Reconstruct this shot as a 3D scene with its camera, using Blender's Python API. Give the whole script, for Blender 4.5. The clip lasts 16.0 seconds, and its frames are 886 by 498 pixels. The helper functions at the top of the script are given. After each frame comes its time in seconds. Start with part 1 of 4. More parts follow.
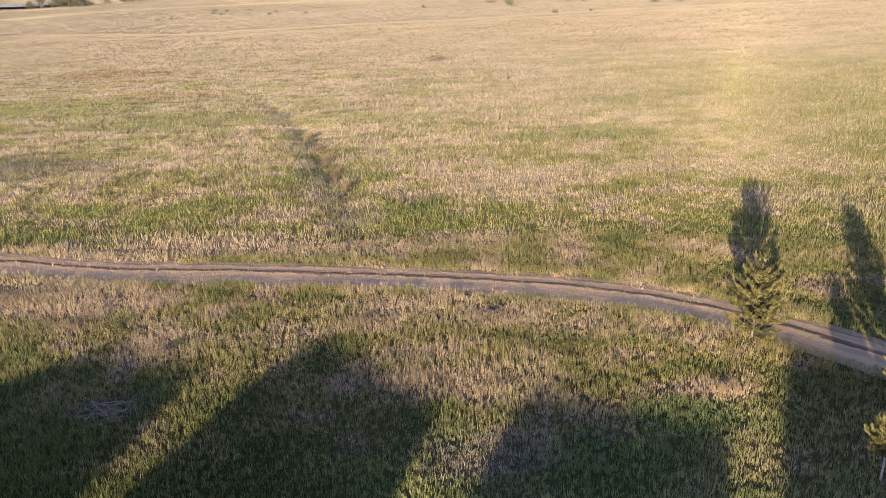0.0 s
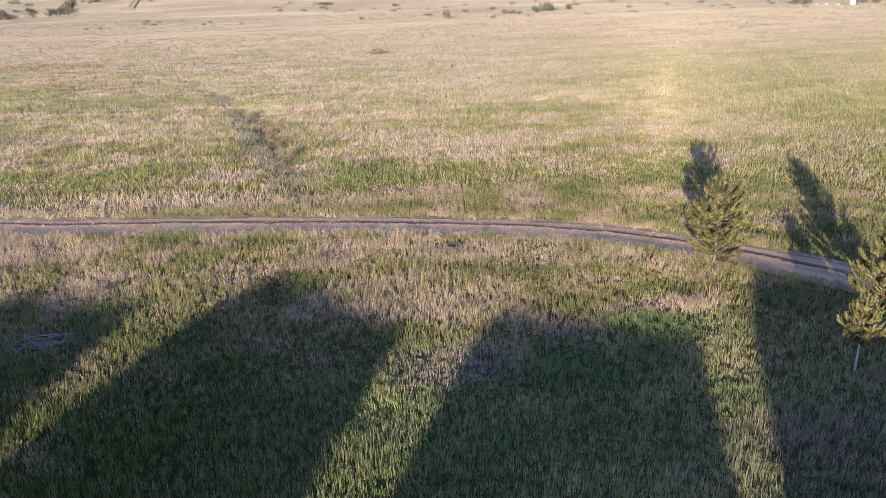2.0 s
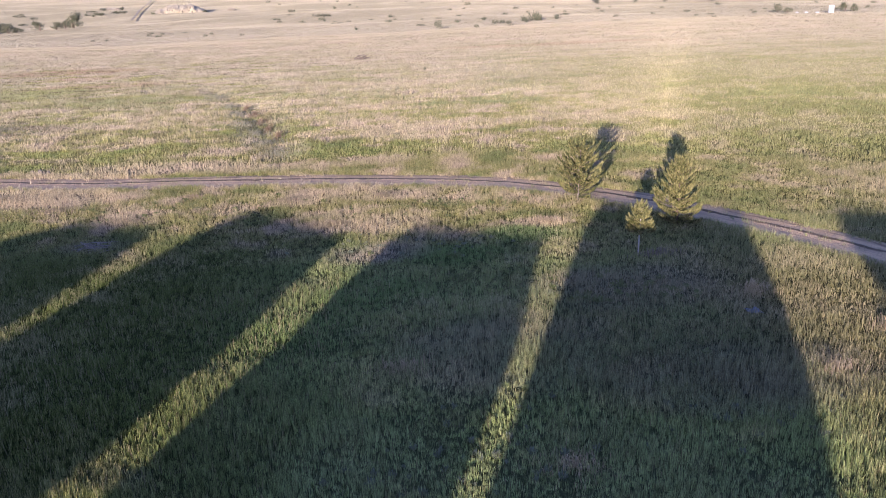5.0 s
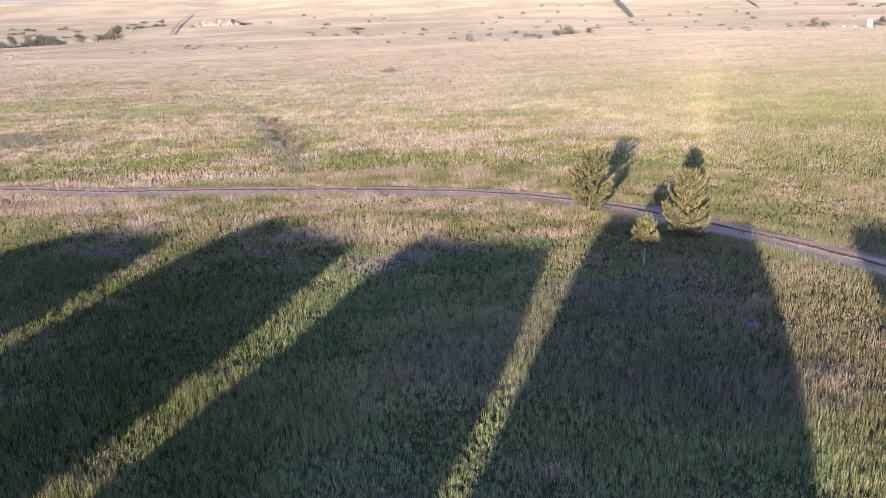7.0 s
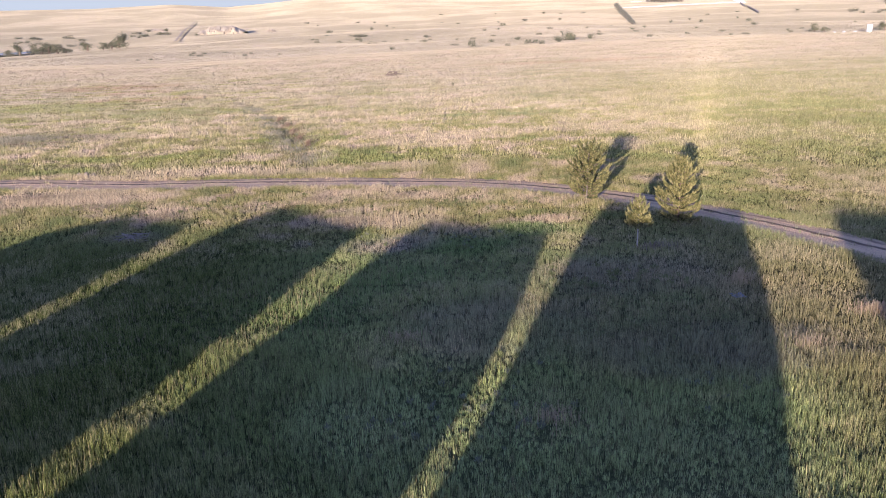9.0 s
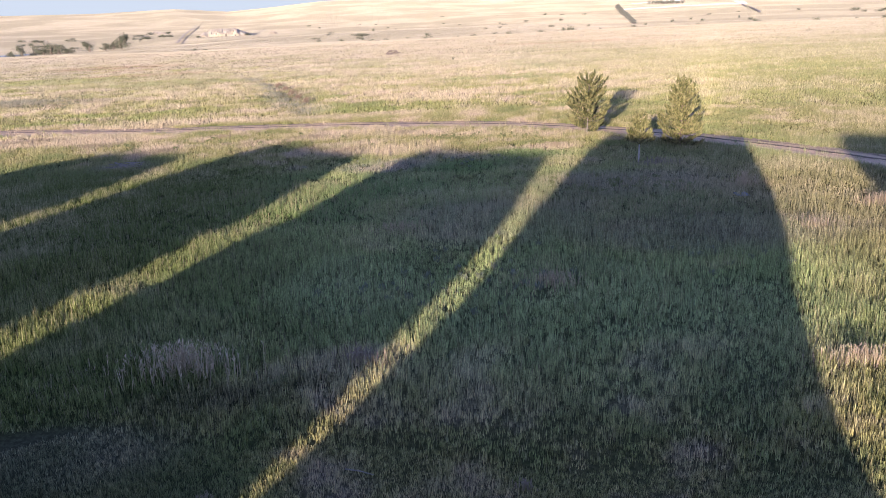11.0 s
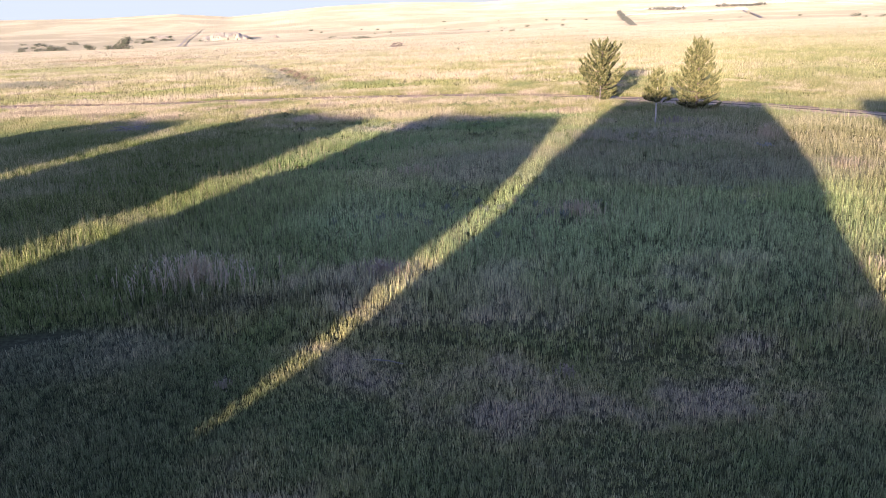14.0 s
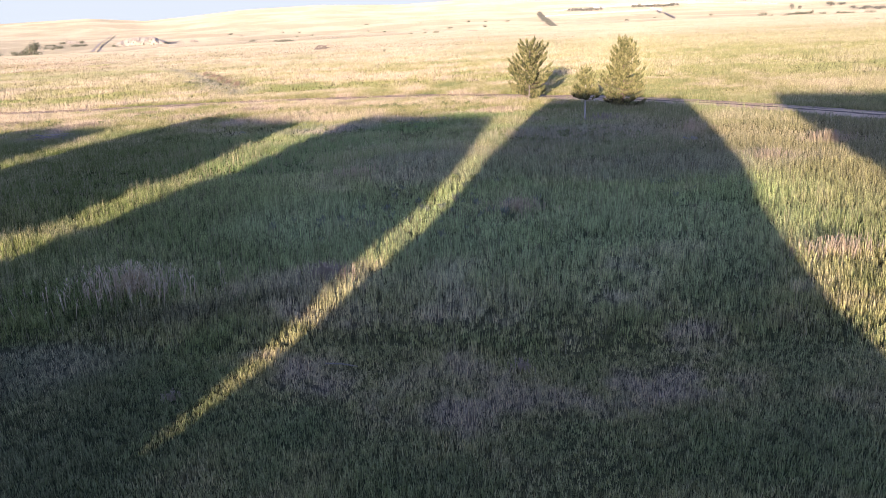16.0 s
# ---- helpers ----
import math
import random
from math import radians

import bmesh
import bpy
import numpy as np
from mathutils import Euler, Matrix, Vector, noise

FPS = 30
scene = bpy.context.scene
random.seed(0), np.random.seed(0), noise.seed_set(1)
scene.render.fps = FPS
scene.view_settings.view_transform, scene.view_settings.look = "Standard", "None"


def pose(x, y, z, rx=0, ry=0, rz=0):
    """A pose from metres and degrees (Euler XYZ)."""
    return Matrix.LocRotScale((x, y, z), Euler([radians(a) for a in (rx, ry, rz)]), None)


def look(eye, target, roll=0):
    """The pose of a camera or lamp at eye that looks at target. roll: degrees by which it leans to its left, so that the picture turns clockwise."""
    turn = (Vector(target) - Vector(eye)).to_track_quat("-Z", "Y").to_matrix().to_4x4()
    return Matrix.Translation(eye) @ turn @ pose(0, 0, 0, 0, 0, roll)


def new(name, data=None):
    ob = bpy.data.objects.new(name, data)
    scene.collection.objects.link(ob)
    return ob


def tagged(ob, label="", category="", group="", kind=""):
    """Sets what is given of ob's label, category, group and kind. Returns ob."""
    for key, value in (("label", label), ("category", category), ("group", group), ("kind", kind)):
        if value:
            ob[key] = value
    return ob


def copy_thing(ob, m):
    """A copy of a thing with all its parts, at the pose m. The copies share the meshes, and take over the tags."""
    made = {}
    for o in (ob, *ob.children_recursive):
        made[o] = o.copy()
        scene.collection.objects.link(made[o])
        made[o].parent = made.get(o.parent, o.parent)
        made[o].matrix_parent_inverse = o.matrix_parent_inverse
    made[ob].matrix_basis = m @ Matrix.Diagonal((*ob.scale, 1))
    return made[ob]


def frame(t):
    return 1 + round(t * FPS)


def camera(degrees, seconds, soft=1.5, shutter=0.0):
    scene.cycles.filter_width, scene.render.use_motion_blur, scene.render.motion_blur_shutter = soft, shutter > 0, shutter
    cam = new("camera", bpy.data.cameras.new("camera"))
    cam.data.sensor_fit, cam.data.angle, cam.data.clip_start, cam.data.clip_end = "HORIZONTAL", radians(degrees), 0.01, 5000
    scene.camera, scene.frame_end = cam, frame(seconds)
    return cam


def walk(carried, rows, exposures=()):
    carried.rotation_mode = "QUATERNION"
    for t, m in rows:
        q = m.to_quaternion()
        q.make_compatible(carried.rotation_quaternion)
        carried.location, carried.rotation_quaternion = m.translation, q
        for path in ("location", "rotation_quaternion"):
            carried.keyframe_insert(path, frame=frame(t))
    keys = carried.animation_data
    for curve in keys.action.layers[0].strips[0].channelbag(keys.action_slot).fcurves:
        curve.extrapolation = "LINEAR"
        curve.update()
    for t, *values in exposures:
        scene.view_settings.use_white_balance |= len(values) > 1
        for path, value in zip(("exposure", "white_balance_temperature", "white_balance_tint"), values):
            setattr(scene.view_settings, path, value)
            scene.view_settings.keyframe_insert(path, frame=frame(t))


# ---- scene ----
cam = camera(60.5, 16.0, soft=0.8)
PATH = [
    (0, (-0.368, -0.129, 18.791), (-0.388, 1.726, 18.045), -1.4),
    (0.5, (-1.031, -0.031, 17.635), (-0.94, 1.826, 16.898), -0.9),
    (1, (-0.932, 0.047, 16.264), (-0.787, 1.904, 15.538), -0.8),
    (1.5, (-1.023, 0.143, 14.937), (-0.851, 2.002, 14.219), -0.7),
    (2, (-1.415, -0.466, 14.159), (-1.276, 1.402, 13.46), -0.7),
    (2.5, (-1.216, -2.622, 14.209), (-1.118, -0.747, 13.519), -0.7),
    (3, (-1.355, -5.824, 14.242), (-1.258, -3.947, 13.56), -0.7),
    (3.5, (-1.396, -9.814, 14.423), (-1.287, -7.939, 13.737), -1.0),
    (4, (-0.844, -12.591, 14.43), (-0.676, -10.718, 13.749), -1.2),
    (4.2, (-0.205, -13.498, 14.464), (-0.033, -11.625, 13.783), -1.2),
    (6.3, (3.047, -15.914, 14.6), (3.102, -14.024, 13.95), -1.0),
    (6.5, (3.105, -15.841, 14.541), (3.162, -13.949, 13.894), -1.1),
    (7, (3.152, -15.918, 14.592), (3.207, -14.025, 13.95), -1.1),
    (7.5, (3.2, -15.94, 14.595), (3.253, -14.043, 13.962), -1.1),
    (8, (3.135, -16.463, 14.625), (3.188, -14.563, 14.002), -1.1),
    (8.5, (3.04, -17.644, 14.632), (3.09, -15.745, 14.006), -1.1),
    (9, (2.934, -18.722, 14.007), (2.982, -16.822, 13.383), -1.3),
    (9.5, (2.884, -19.317, 12.859), (2.931, -17.416, 12.238), -1.4),
    (9.7, (2.93, -19.367, 12.271), (2.974, -17.465, 11.654), -1.5),
    (11.8, (3.083, -19.426, 7.841), (3.125, -17.522, 7.233), -1.6),
    (12, (3.031, -19.399, 7.585), (3.075, -17.493, 6.981), -1.6),
    (12.5, (3.009, -19.438, 6.829), (3.053, -17.531, 6.226), -1.5),
    (13, (2.975, -19.414, 6.499), (3.019, -17.507, 5.898), -1.5),
    (13.5, (2.835, -19.349, 6.473), (2.877, -17.441, 5.874), -1.4),
    (14, (2.369, -19.242, 6.455), (2.41, -17.334, 5.858), -1.4),
    (14.5, (2.079, -19.22, 6.43), (2.12, -17.311, 5.834), -1.6),
    (15, (2.033, -19.216, 6.369), (2.135, -17.309, 5.774), -1.7),
    (15.5, (1.978, -19.119, 6.356), (2.2, -17.224, 5.758), -1.8),
    (16, (1.993, -19.139, 6.374), (2.216, -17.243, 5.777), -1.8),
]
walk(cam, [(t, look(eye, target, roll)) for t, eye, target, roll in PATH],
     exposures=[(0.0, 1.47, 7100, 18), (0.5, 1.42, 6350, 19), (1.5, 1.42, 6050, 20), (4.0, 1.43, 5700, 23), (7.0, 1.58, 5800, 26), (9.5, 1.54, 5850, 26), (12.0, 1.79, 5900, 23), (16.0, 1.89, 6150, 24)])

# ---------------------------------------------------------------- light
SUN_AZ, SUN_EL = 20.6, 8.35          # the way the light travels, from +y towards +x; height over the horizon
sun_dir = Vector((math.sin(radians(SUN_AZ)) * math.cos(radians(SUN_EL)), math.cos(radians(SUN_AZ)) * math.cos(radians(SUN_EL)), -math.sin(radians(SUN_EL))))
world = bpy.data.worlds.new("evening_sky")
scene.world = world
world.use_nodes = True
wn = world.node_tree.nodes
sky = wn.new("ShaderNodeTexSky")
sky.sky_type, sky.sun_disc = "NISHITA", False
sky.sun_elevation, sky.sun_rotation = radians(SUN_EL), radians(180 + SUN_AZ)
sky.air_density, sky.dust_density, sky.ozone_density = 1.0, 3.5, 1.4
wn["Background"].inputs["Strength"].default_value = 0.15
lift = wn.new("ShaderNodeVectorMath")            # the clear band over the haze of the horizon
lift.operation = "ADD"
lift.inputs[1].default_value = (0, 0, 0.3)
world.node_tree.links.new(wn.new("ShaderNodeTexCoord").outputs["Generated"], lift.inputs[0])
world.node_tree.links.new(lift.outputs[0], sky.inputs[0])
sky_tint = wn.new("ShaderNodeMix")                   # turns the sky bluer, which cools the light in the shade
sky_tint.data_type, sky_tint.blend_type = "RGBA", "MULTIPLY"
sky_tint.inputs[0].default_value = 1.0
sky_tint.inputs[7].default_value = (0.96, 1.0, 1.45, 1.0)
world.node_tree.links.new(sky.outputs[0], sky_tint.inputs[6])
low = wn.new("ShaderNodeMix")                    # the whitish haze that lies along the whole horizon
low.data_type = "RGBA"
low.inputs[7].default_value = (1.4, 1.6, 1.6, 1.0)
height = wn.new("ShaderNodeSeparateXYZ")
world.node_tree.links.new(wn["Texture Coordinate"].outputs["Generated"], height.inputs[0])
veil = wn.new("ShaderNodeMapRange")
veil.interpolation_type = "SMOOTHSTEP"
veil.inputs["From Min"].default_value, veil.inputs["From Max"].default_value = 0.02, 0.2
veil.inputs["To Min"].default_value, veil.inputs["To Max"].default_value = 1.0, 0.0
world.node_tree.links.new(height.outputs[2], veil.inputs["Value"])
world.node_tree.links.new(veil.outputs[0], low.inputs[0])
world.node_tree.links.new(sky_tint.outputs[2], low.inputs[6])
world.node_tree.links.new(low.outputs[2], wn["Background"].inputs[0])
sun = new("sun", bpy.data.lights.new("sun", "SUN"))
sun.data.energy, sun.data.angle, sun.data.color = 3.5, radians(0.55), (1.0, 0.845, 0.625)
sun.matrix_world = look((0, -60, 40), Vector((0, -60, 40)) + sun_dir)


# ---------------------------------------------------------------- materials
def shader(name, rough=0.9, spec=0.2):
    m = bpy.data.materials.new(name)
    m.use_nodes = True
    b = m.node_tree.nodes["Principled BSDF"]
    b.inputs["Roughness"].default_value, b.inputs["Specular IOR Level"].default_value = rough, spec
    return m, m.node_tree, b


def node(nt, kind, **values):
    n = nt.nodes.new(kind)
    for key, v in values.items():
        if key in n.inputs:
            n.inputs[key].default_value = v
    return n


def link(nt, a, b):
    nt.links.new(a, b)


def mathn(nt, op, a, b=0.0, c=0.0, clamp=False):
    n = nt.nodes.new("ShaderNodeMath")
    n.operation, n.use_clamp = op, clamp
    for k, v in enumerate((a, b, c)):
        if isinstance(v, (int, float)):
            n.inputs[k].default_value = v
        else:
            link(nt, v, n.inputs[k])
    return n.outputs[0]


def ramp(nt, value, lo, hi, a=0.0, b=1.0):
    n = nt.nodes.new("ShaderNodeMapRange")
    n.interpolation_type = "SMOOTHSTEP"
    for k, v in zip(("From Min", "From Max", "To Min", "To Max"), (lo, hi, a, b)):
        n.inputs[k].default_value = v
    link(nt, value, n.inputs["Value"])
    return n.outputs[0]


def mix(nt, f, a, b, mode="MIX"):
    n = nt.nodes.new("ShaderNodeMix")
    n.data_type, n.blend_type = "RGBA", mode
    for s, v in ((n.inputs[0], f), (n.inputs[6], a), (n.inputs[7], b)):
        if isinstance(v, (int, float)):
            s.default_value = v
        elif isinstance(v, tuple):
            s.default_value = (*v, 1.0)
        else:
            link(nt, v, s)
    return n.outputs[2]


def noise_at(nt, vec, scale, detail=4.0, rough=0.55, lift=None):
    n = node(nt, "ShaderNodeTexNoise", Scale=scale, Detail=detail, Roughness=rough)
    link(nt, vec, n.inputs["Vector"])
    return n.outputs["Fac"]


def patch(nt, x, y, cx, cy, rx, ry):
    """1 in the middle of a soft oval on the ground, 0 outside it."""
    dx = mathn(nt, "MULTIPLY", mathn(nt, "SUBTRACT", x, cx), 1 / rx)
    dy = mathn(nt, "MULTIPLY", mathn(nt, "SUBTRACT", y, cy), 1 / ry)
    d = mathn(nt, "ADD", mathn(nt, "MULTIPLY", dx, dx), mathn(nt, "MULTIPLY", dy, dy))
    return ramp(nt, d, 0.2, 1.3, 1.0, 0.0)


GREEN, OLIVE, STRAW, ROSE, PALE = (0.185, 0.22, 0.072), (0.3, 0.28, 0.1), (0.485, 0.4, 0.25), (0.46, 0.345, 0.275), (0.425, 0.385, 0.305)


def field_tone(nt):
    """The colour of the sward at a place: greener swales, dry patches, paler with distance for the dry hills and the
    haze over them. Also the dryness.
    """
    g = nt.nodes.new("ShaderNodeNewGeometry")
    sep = nt.nodes.new("ShaderNodeSeparateXYZ")
    link(nt, g.outputs["Position"], sep.inputs[0])
    flat = nt.nodes.new("ShaderNodeCombineXYZ")
    link(nt, sep.outputs[0], flat.inputs[0])
    link(nt, sep.outputs[1], flat.inputs[1])
    p, x, y = flat.outputs[0], sep.outputs[0], sep.outputs[1]
    broad, mid, fine = noise_at(nt, p, 0.05, 5), noise_at(nt, p, 0.32, 4, 0.6), noise_at(nt, p, 2.2, 3, 0.6)
    drawn = node(nt, "ShaderNodeMapping", Scale=(0.45, 1.0, 1.0))
    link(nt, p, drawn.inputs[0])
    swathe = noise_at(nt, drawn.outputs[0], 0.16, 5, 0.62)
    dry = ramp(nt, y, -8, 46, 0.12, 0.5)
    dry = mathn(nt, "ADD", dry, ramp(nt, y, 50, 190, 0.0, 0.42))
    dry = mathn(nt, "ADD", dry, ramp(nt, broad, 0.3, 0.7, -0.28, 0.28))
    dry = mathn(nt, "ADD", dry, ramp(nt, mid, 0.3, 0.72, -0.26, 0.3))
    dry = mathn(nt, "ADD", dry, ramp(nt, swathe, 0.3, 0.7, -0.2, 0.26))
    for cx, cy, rx, ry, gain in ((-59, 104, 22, 8, -0.5), (-36, 92, 14, 7, -0.2), (-26, 54, 10, 5, -0.35), (-15, 49, 8, 2.5, 0.35), (3, 51.5, 9, 4, -0.2), (-20, 62, 12, 6, -0.15), (34, 45, 20, 8, -0.22), (26, 61, 12, 4, -0.1),
                                 (14, 63, 16, 4, 0.3), (0, 61.5, 9, 3, 0.3), (46, 52, 12, 5, 0.25), (-27, 41, 9, 3, 0.45), (-15, 33.6, 3, 1.4, 0.4), (-2, 30.4, 2.5, 1.2, 0.4),
                                 (-5, 36.2, 4, 1.5, 0.3), (1.5, 36.2, 3, 1.3, 0.3), (11.3, 28.6, 2.0, 0.9, 0.5), (1.5, -0.4, 1.5, 0.9, 0.55), (18.4, 9.5, 3, 3, 0.3), (4, 21, 9, 5, -0.2),
                                 (1.4, 10, 2.5, 2, 0.25), (7.3, 3.6, 2, 1.5, 0.22), (2.6, 3.8, 1.5, 1.2, 0.2), (22.8, 11.8, 1.6, 1.0, 0.5), (-6, 16, 8, 9, -0.12), (-40, 128, 20, 6, 0.3), (-18, 112, 14, 4, 0.25), (30, 118, 30, 6, -0.15), (60, 140, 30, 6, 0.2)):
        dry = mathn(nt, "ADD", dry, mathn(nt, "MULTIPLY", patch(nt, x, y, cx, cy, rx, ry), gain))
    dry = mathn(nt, "ADD", dry, 0.0, clamp=True)
    c = mix(nt, ramp(nt, dry, 0.05, 0.45), GREEN, OLIVE)
    c = mix(nt, ramp(nt, dry, 0.35, 0.8), c, STRAW)
    c = mix(nt, mathn(nt, "MULTIPLY", ramp(nt, mid, 0.5, 0.66), ramp(nt, dry, 0.3, 0.6, 0.0, 0.6)), c, ROSE)
    # far grass goes pale: dry straw, plus haze put into the colour
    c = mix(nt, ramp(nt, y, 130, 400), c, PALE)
    c = mix(nt, ramp(nt, fine, 0.3, 0.75, 0.0, 0.25), c, (0.1, 0.09, 0.055))
    # the same hazy paling, starting already in the middle of the field
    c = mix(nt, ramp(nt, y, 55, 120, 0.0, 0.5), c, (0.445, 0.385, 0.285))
    c = mix(nt, mathn(nt, "MULTIPLY", ramp(nt, y, 60, 110), ramp(nt, swathe, 0.44, 0.6, 0.5, 0.0)), c, (0.315, 0.295, 0.185))
    band = mathn(nt, "MULTIPLY", ramp(nt, y, -4, 3), ramp(nt, y, 22, 30, 1.0, 0.0))
    c = mix(nt, mathn(nt, "MULTIPLY", band, ramp(nt, swathe, 0.35, 0.65, 0.3, 0.65)), c, (0.325, 0.4, 0.165))
    near = mathn(nt, "MULTIPLY", ramp(nt, y, 26, 32, 1.0, 0.0), ramp(nt, noise_at(nt, p, 0.13, 4, 0.6), 0.47, 0.62, 0.0, 0.12))
    c = mix(nt, near, c, (0.33, 0.28, 0.17))
    # first oval: dark growth below the weed stand, its shade painted in
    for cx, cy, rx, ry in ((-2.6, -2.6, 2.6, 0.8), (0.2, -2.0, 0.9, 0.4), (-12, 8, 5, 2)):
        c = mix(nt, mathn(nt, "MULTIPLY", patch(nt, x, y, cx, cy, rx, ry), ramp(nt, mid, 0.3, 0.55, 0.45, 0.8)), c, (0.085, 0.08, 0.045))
    for cx, cy, rx, ry, share in ((9.5, 26.7, 3.0, 1.8, 0.8), (5.3, 23.7, 3.4, 1.9, 0.8), (1.1, 19.0, 3.2, 2.4, 0.75), (-3, 15, 4, 3, 0.6)):
        c = mix(nt, mathn(nt, "MULTIPLY", patch(nt, x, y, cx, cy, rx, ry), share), c, (0.17, 0.255, 0.085))
    for cx, cy, rx, ry, share in ((0.8, 24.6, 3.5, 1.8, 0.7), (6, 12, 5, 4, 0.45), (13, 17.7, 5, 3, 0.5)):
        c = mix(nt, mathn(nt, "MULTIPLY", patch(nt, x, y, cx, cy, rx, ry), ramp(nt, mid, 0.3, 0.6, share * 0.5, share)), c, (0.33, 0.285, 0.235))
    # dark green grass on the left, with the corner's light falloff painted in
    left = mathn(nt, "MULTIPLY", ramp(nt, mathn(nt, "ADD", x, mathn(nt, "MULTIPLY", mid, 6.0)), -7, 4, 0.9, 0.0), ramp(nt, y, 24, 31, 1.0, 0.0))
    c = mix(nt, left, c, (0.1, 0.132, 0.028))
    right = mathn(nt, "MULTIPLY", ramp(nt, x, 15, 20), ramp(nt, y, 15, 30, 0.85, 0.0))
    c = mix(nt, right, c, (0.215, 0.185, 0.085))
    for cx, cy, rx, ry, share in ((14.3, 9, 6, 3, 0.85), (13.6, 19, 5, 2.2, 0.75), (-5.4, -4.9, 3.2, 1.5, 0.8), (-44, 72, 13, 5, 0.8), (-11, 65, 3, 10, 0.45), (-7, 54, 2, 4, 0.6), (-16, 28.8, 2.4, 1.2, 0.6), (3, -12, 30, 6.2, 0.14)):
        c = mix(nt, mathn(nt, "MULTIPLY", patch(nt, x, y, cx, cy, rx, ry), ramp(nt, mid, 0.3, 0.6, share * 0.5, share)), c, (0.27, 0.25, 0.17))
    for cx, cy, rx, ry, share in ((-56, 133, 15, 6, 0.75), (-42, 110, 12, 4, 0.6), (-12, 73, 1.6, 5, 0.35), (-50, 122, 9, 4, 0.6), (40, 150, 30, 4, 0.4)):
        c = mix(nt, mathn(nt, "MULTIPLY", patch(nt, x, y, cx, cy, rx, ry), ramp(nt, mid, 0.35, 0.6, share * 0.3, share)), c, (0.33, 0.215, 0.14))
    for cx, cy, rx, ry, share in ((-59, 104, 20, 7, 0.75), (-26, 54, 10, 5, 0.6), (-36, 92, 14, 5, 0.4), (3, 51, 9, 4, 0.4), (34, 50, 20, 7, 0.35)):
        c = mix(nt, mathn(nt, "MULTIPLY", patch(nt, x, y, cx, cy, rx, ry), ramp(nt, mid, 0.3, 0.6, share, share * 0.5)), c, (0.25, 0.27, 0.085))
    c = mix(nt, mathn(nt, "MULTIPLY", patch(nt, x, y, -44, 72, 12, 4.5), ramp(nt, mid, 0.35, 0.6, 0.4, 0.85)), c, (0.2, 0.155, 0.11))
    for cx, cy, rx, ry, share in ((7.5, 0.5, 8, 6, 0.4), (0.5, 5.0, 3, 3, 0.4)):
        c = mix(nt, mathn(nt, "MULTIPLY", patch(nt, x, y, cx, cy, rx, ry), ramp(nt, mid, 0.3, 0.6, share * 0.6, share)), c, (0.42, 0.47, 0.235))
    # left of the mown strip darkened again, light falloff in the colour
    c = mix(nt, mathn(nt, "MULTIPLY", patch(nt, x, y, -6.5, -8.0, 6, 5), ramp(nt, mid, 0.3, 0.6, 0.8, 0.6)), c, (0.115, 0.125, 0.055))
    c = mix(nt, mathn(nt, "MULTIPLY", patch(nt, x, y, 13.5, 13.0, 6.5, 6), ramp(nt, mid, 0.3, 0.6, 0.3, 0.5)), c, (0.16, 0.165, 0.085))
    c = mix(nt, mathn(nt, "MULTIPLY", patch(nt, x, y, 17.0, 23.5, 5.5, 5.5), ramp(nt, mid, 0.3, 0.6, 0.15, 0.3)), c, (0.16, 0.165, 0.08))
    for cx, cy, rx, ry, share in ((-24, 40, 8.5, 2.2, 0.8), (-15.2, 35.3, 2.8, 1.0, 0.7), (-9.1, 34.3, 1.4, 0.7, 0.7), (-2.0, 32.6, 2.5, 1.0, 0.7), (2.9, 37.2, 3.0, 1.2, 0.6), (-2.8, 37.4, 2.5, 1.2, 0.6), (6.8, 34.5, 3.0, 1.2, 0.4), (11.0, 29.0, 1.9, 0.9, 0.8), (-8, 47, 7, 1.8, 0.6)):
        c = mix(nt, mathn(nt, "MULTIPLY", patch(nt, x, y, cx, cy, rx, ry), ramp(nt, mid, 0.3, 0.6, share * 0.6, share)), c, (0.53, 0.42, 0.3))
    mottle = mathn(nt, "MULTIPLY", mathn(nt, "MULTIPLY", ramp(nt, y, 44, 54), ramp(nt, y, 120, 170, 1.0, 0.0)), ramp(nt, x, -40, 20, 1.0, 0.35))
    c = mix(nt, mathn(nt, "MULTIPLY", mottle, ramp(nt, noise_at(nt, drawn.outputs[0], 0.55, 5, 0.7), 0.48, 0.6, 0.0, 0.85)), c, (0.17, 0.15, 0.075))
    c = mix(nt, mathn(nt, "MULTIPLY", mottle, ramp(nt, noise_at(nt, drawn.outputs[0], 0.3, 5, 0.68), 0.5, 0.62, 0.0, 0.7)), c, (0.265, 0.27, 0.08))
    # grey-olive hill patches, with the shading of the hollows painted in
    hills = noise_at(nt, p, 0.006, 6, 0.6)
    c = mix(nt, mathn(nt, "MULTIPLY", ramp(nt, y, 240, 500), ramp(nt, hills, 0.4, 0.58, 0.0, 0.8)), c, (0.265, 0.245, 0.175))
    east = mathn(nt, "MULTIPLY", ramp(nt, x, 14, 42, 0.0, 0.6), ramp(nt, y, 90, 150, 1.0, 0.0))
    c = mix(nt, east, c, (0.24, 0.235, 0.095))
    return c, dry, p, y


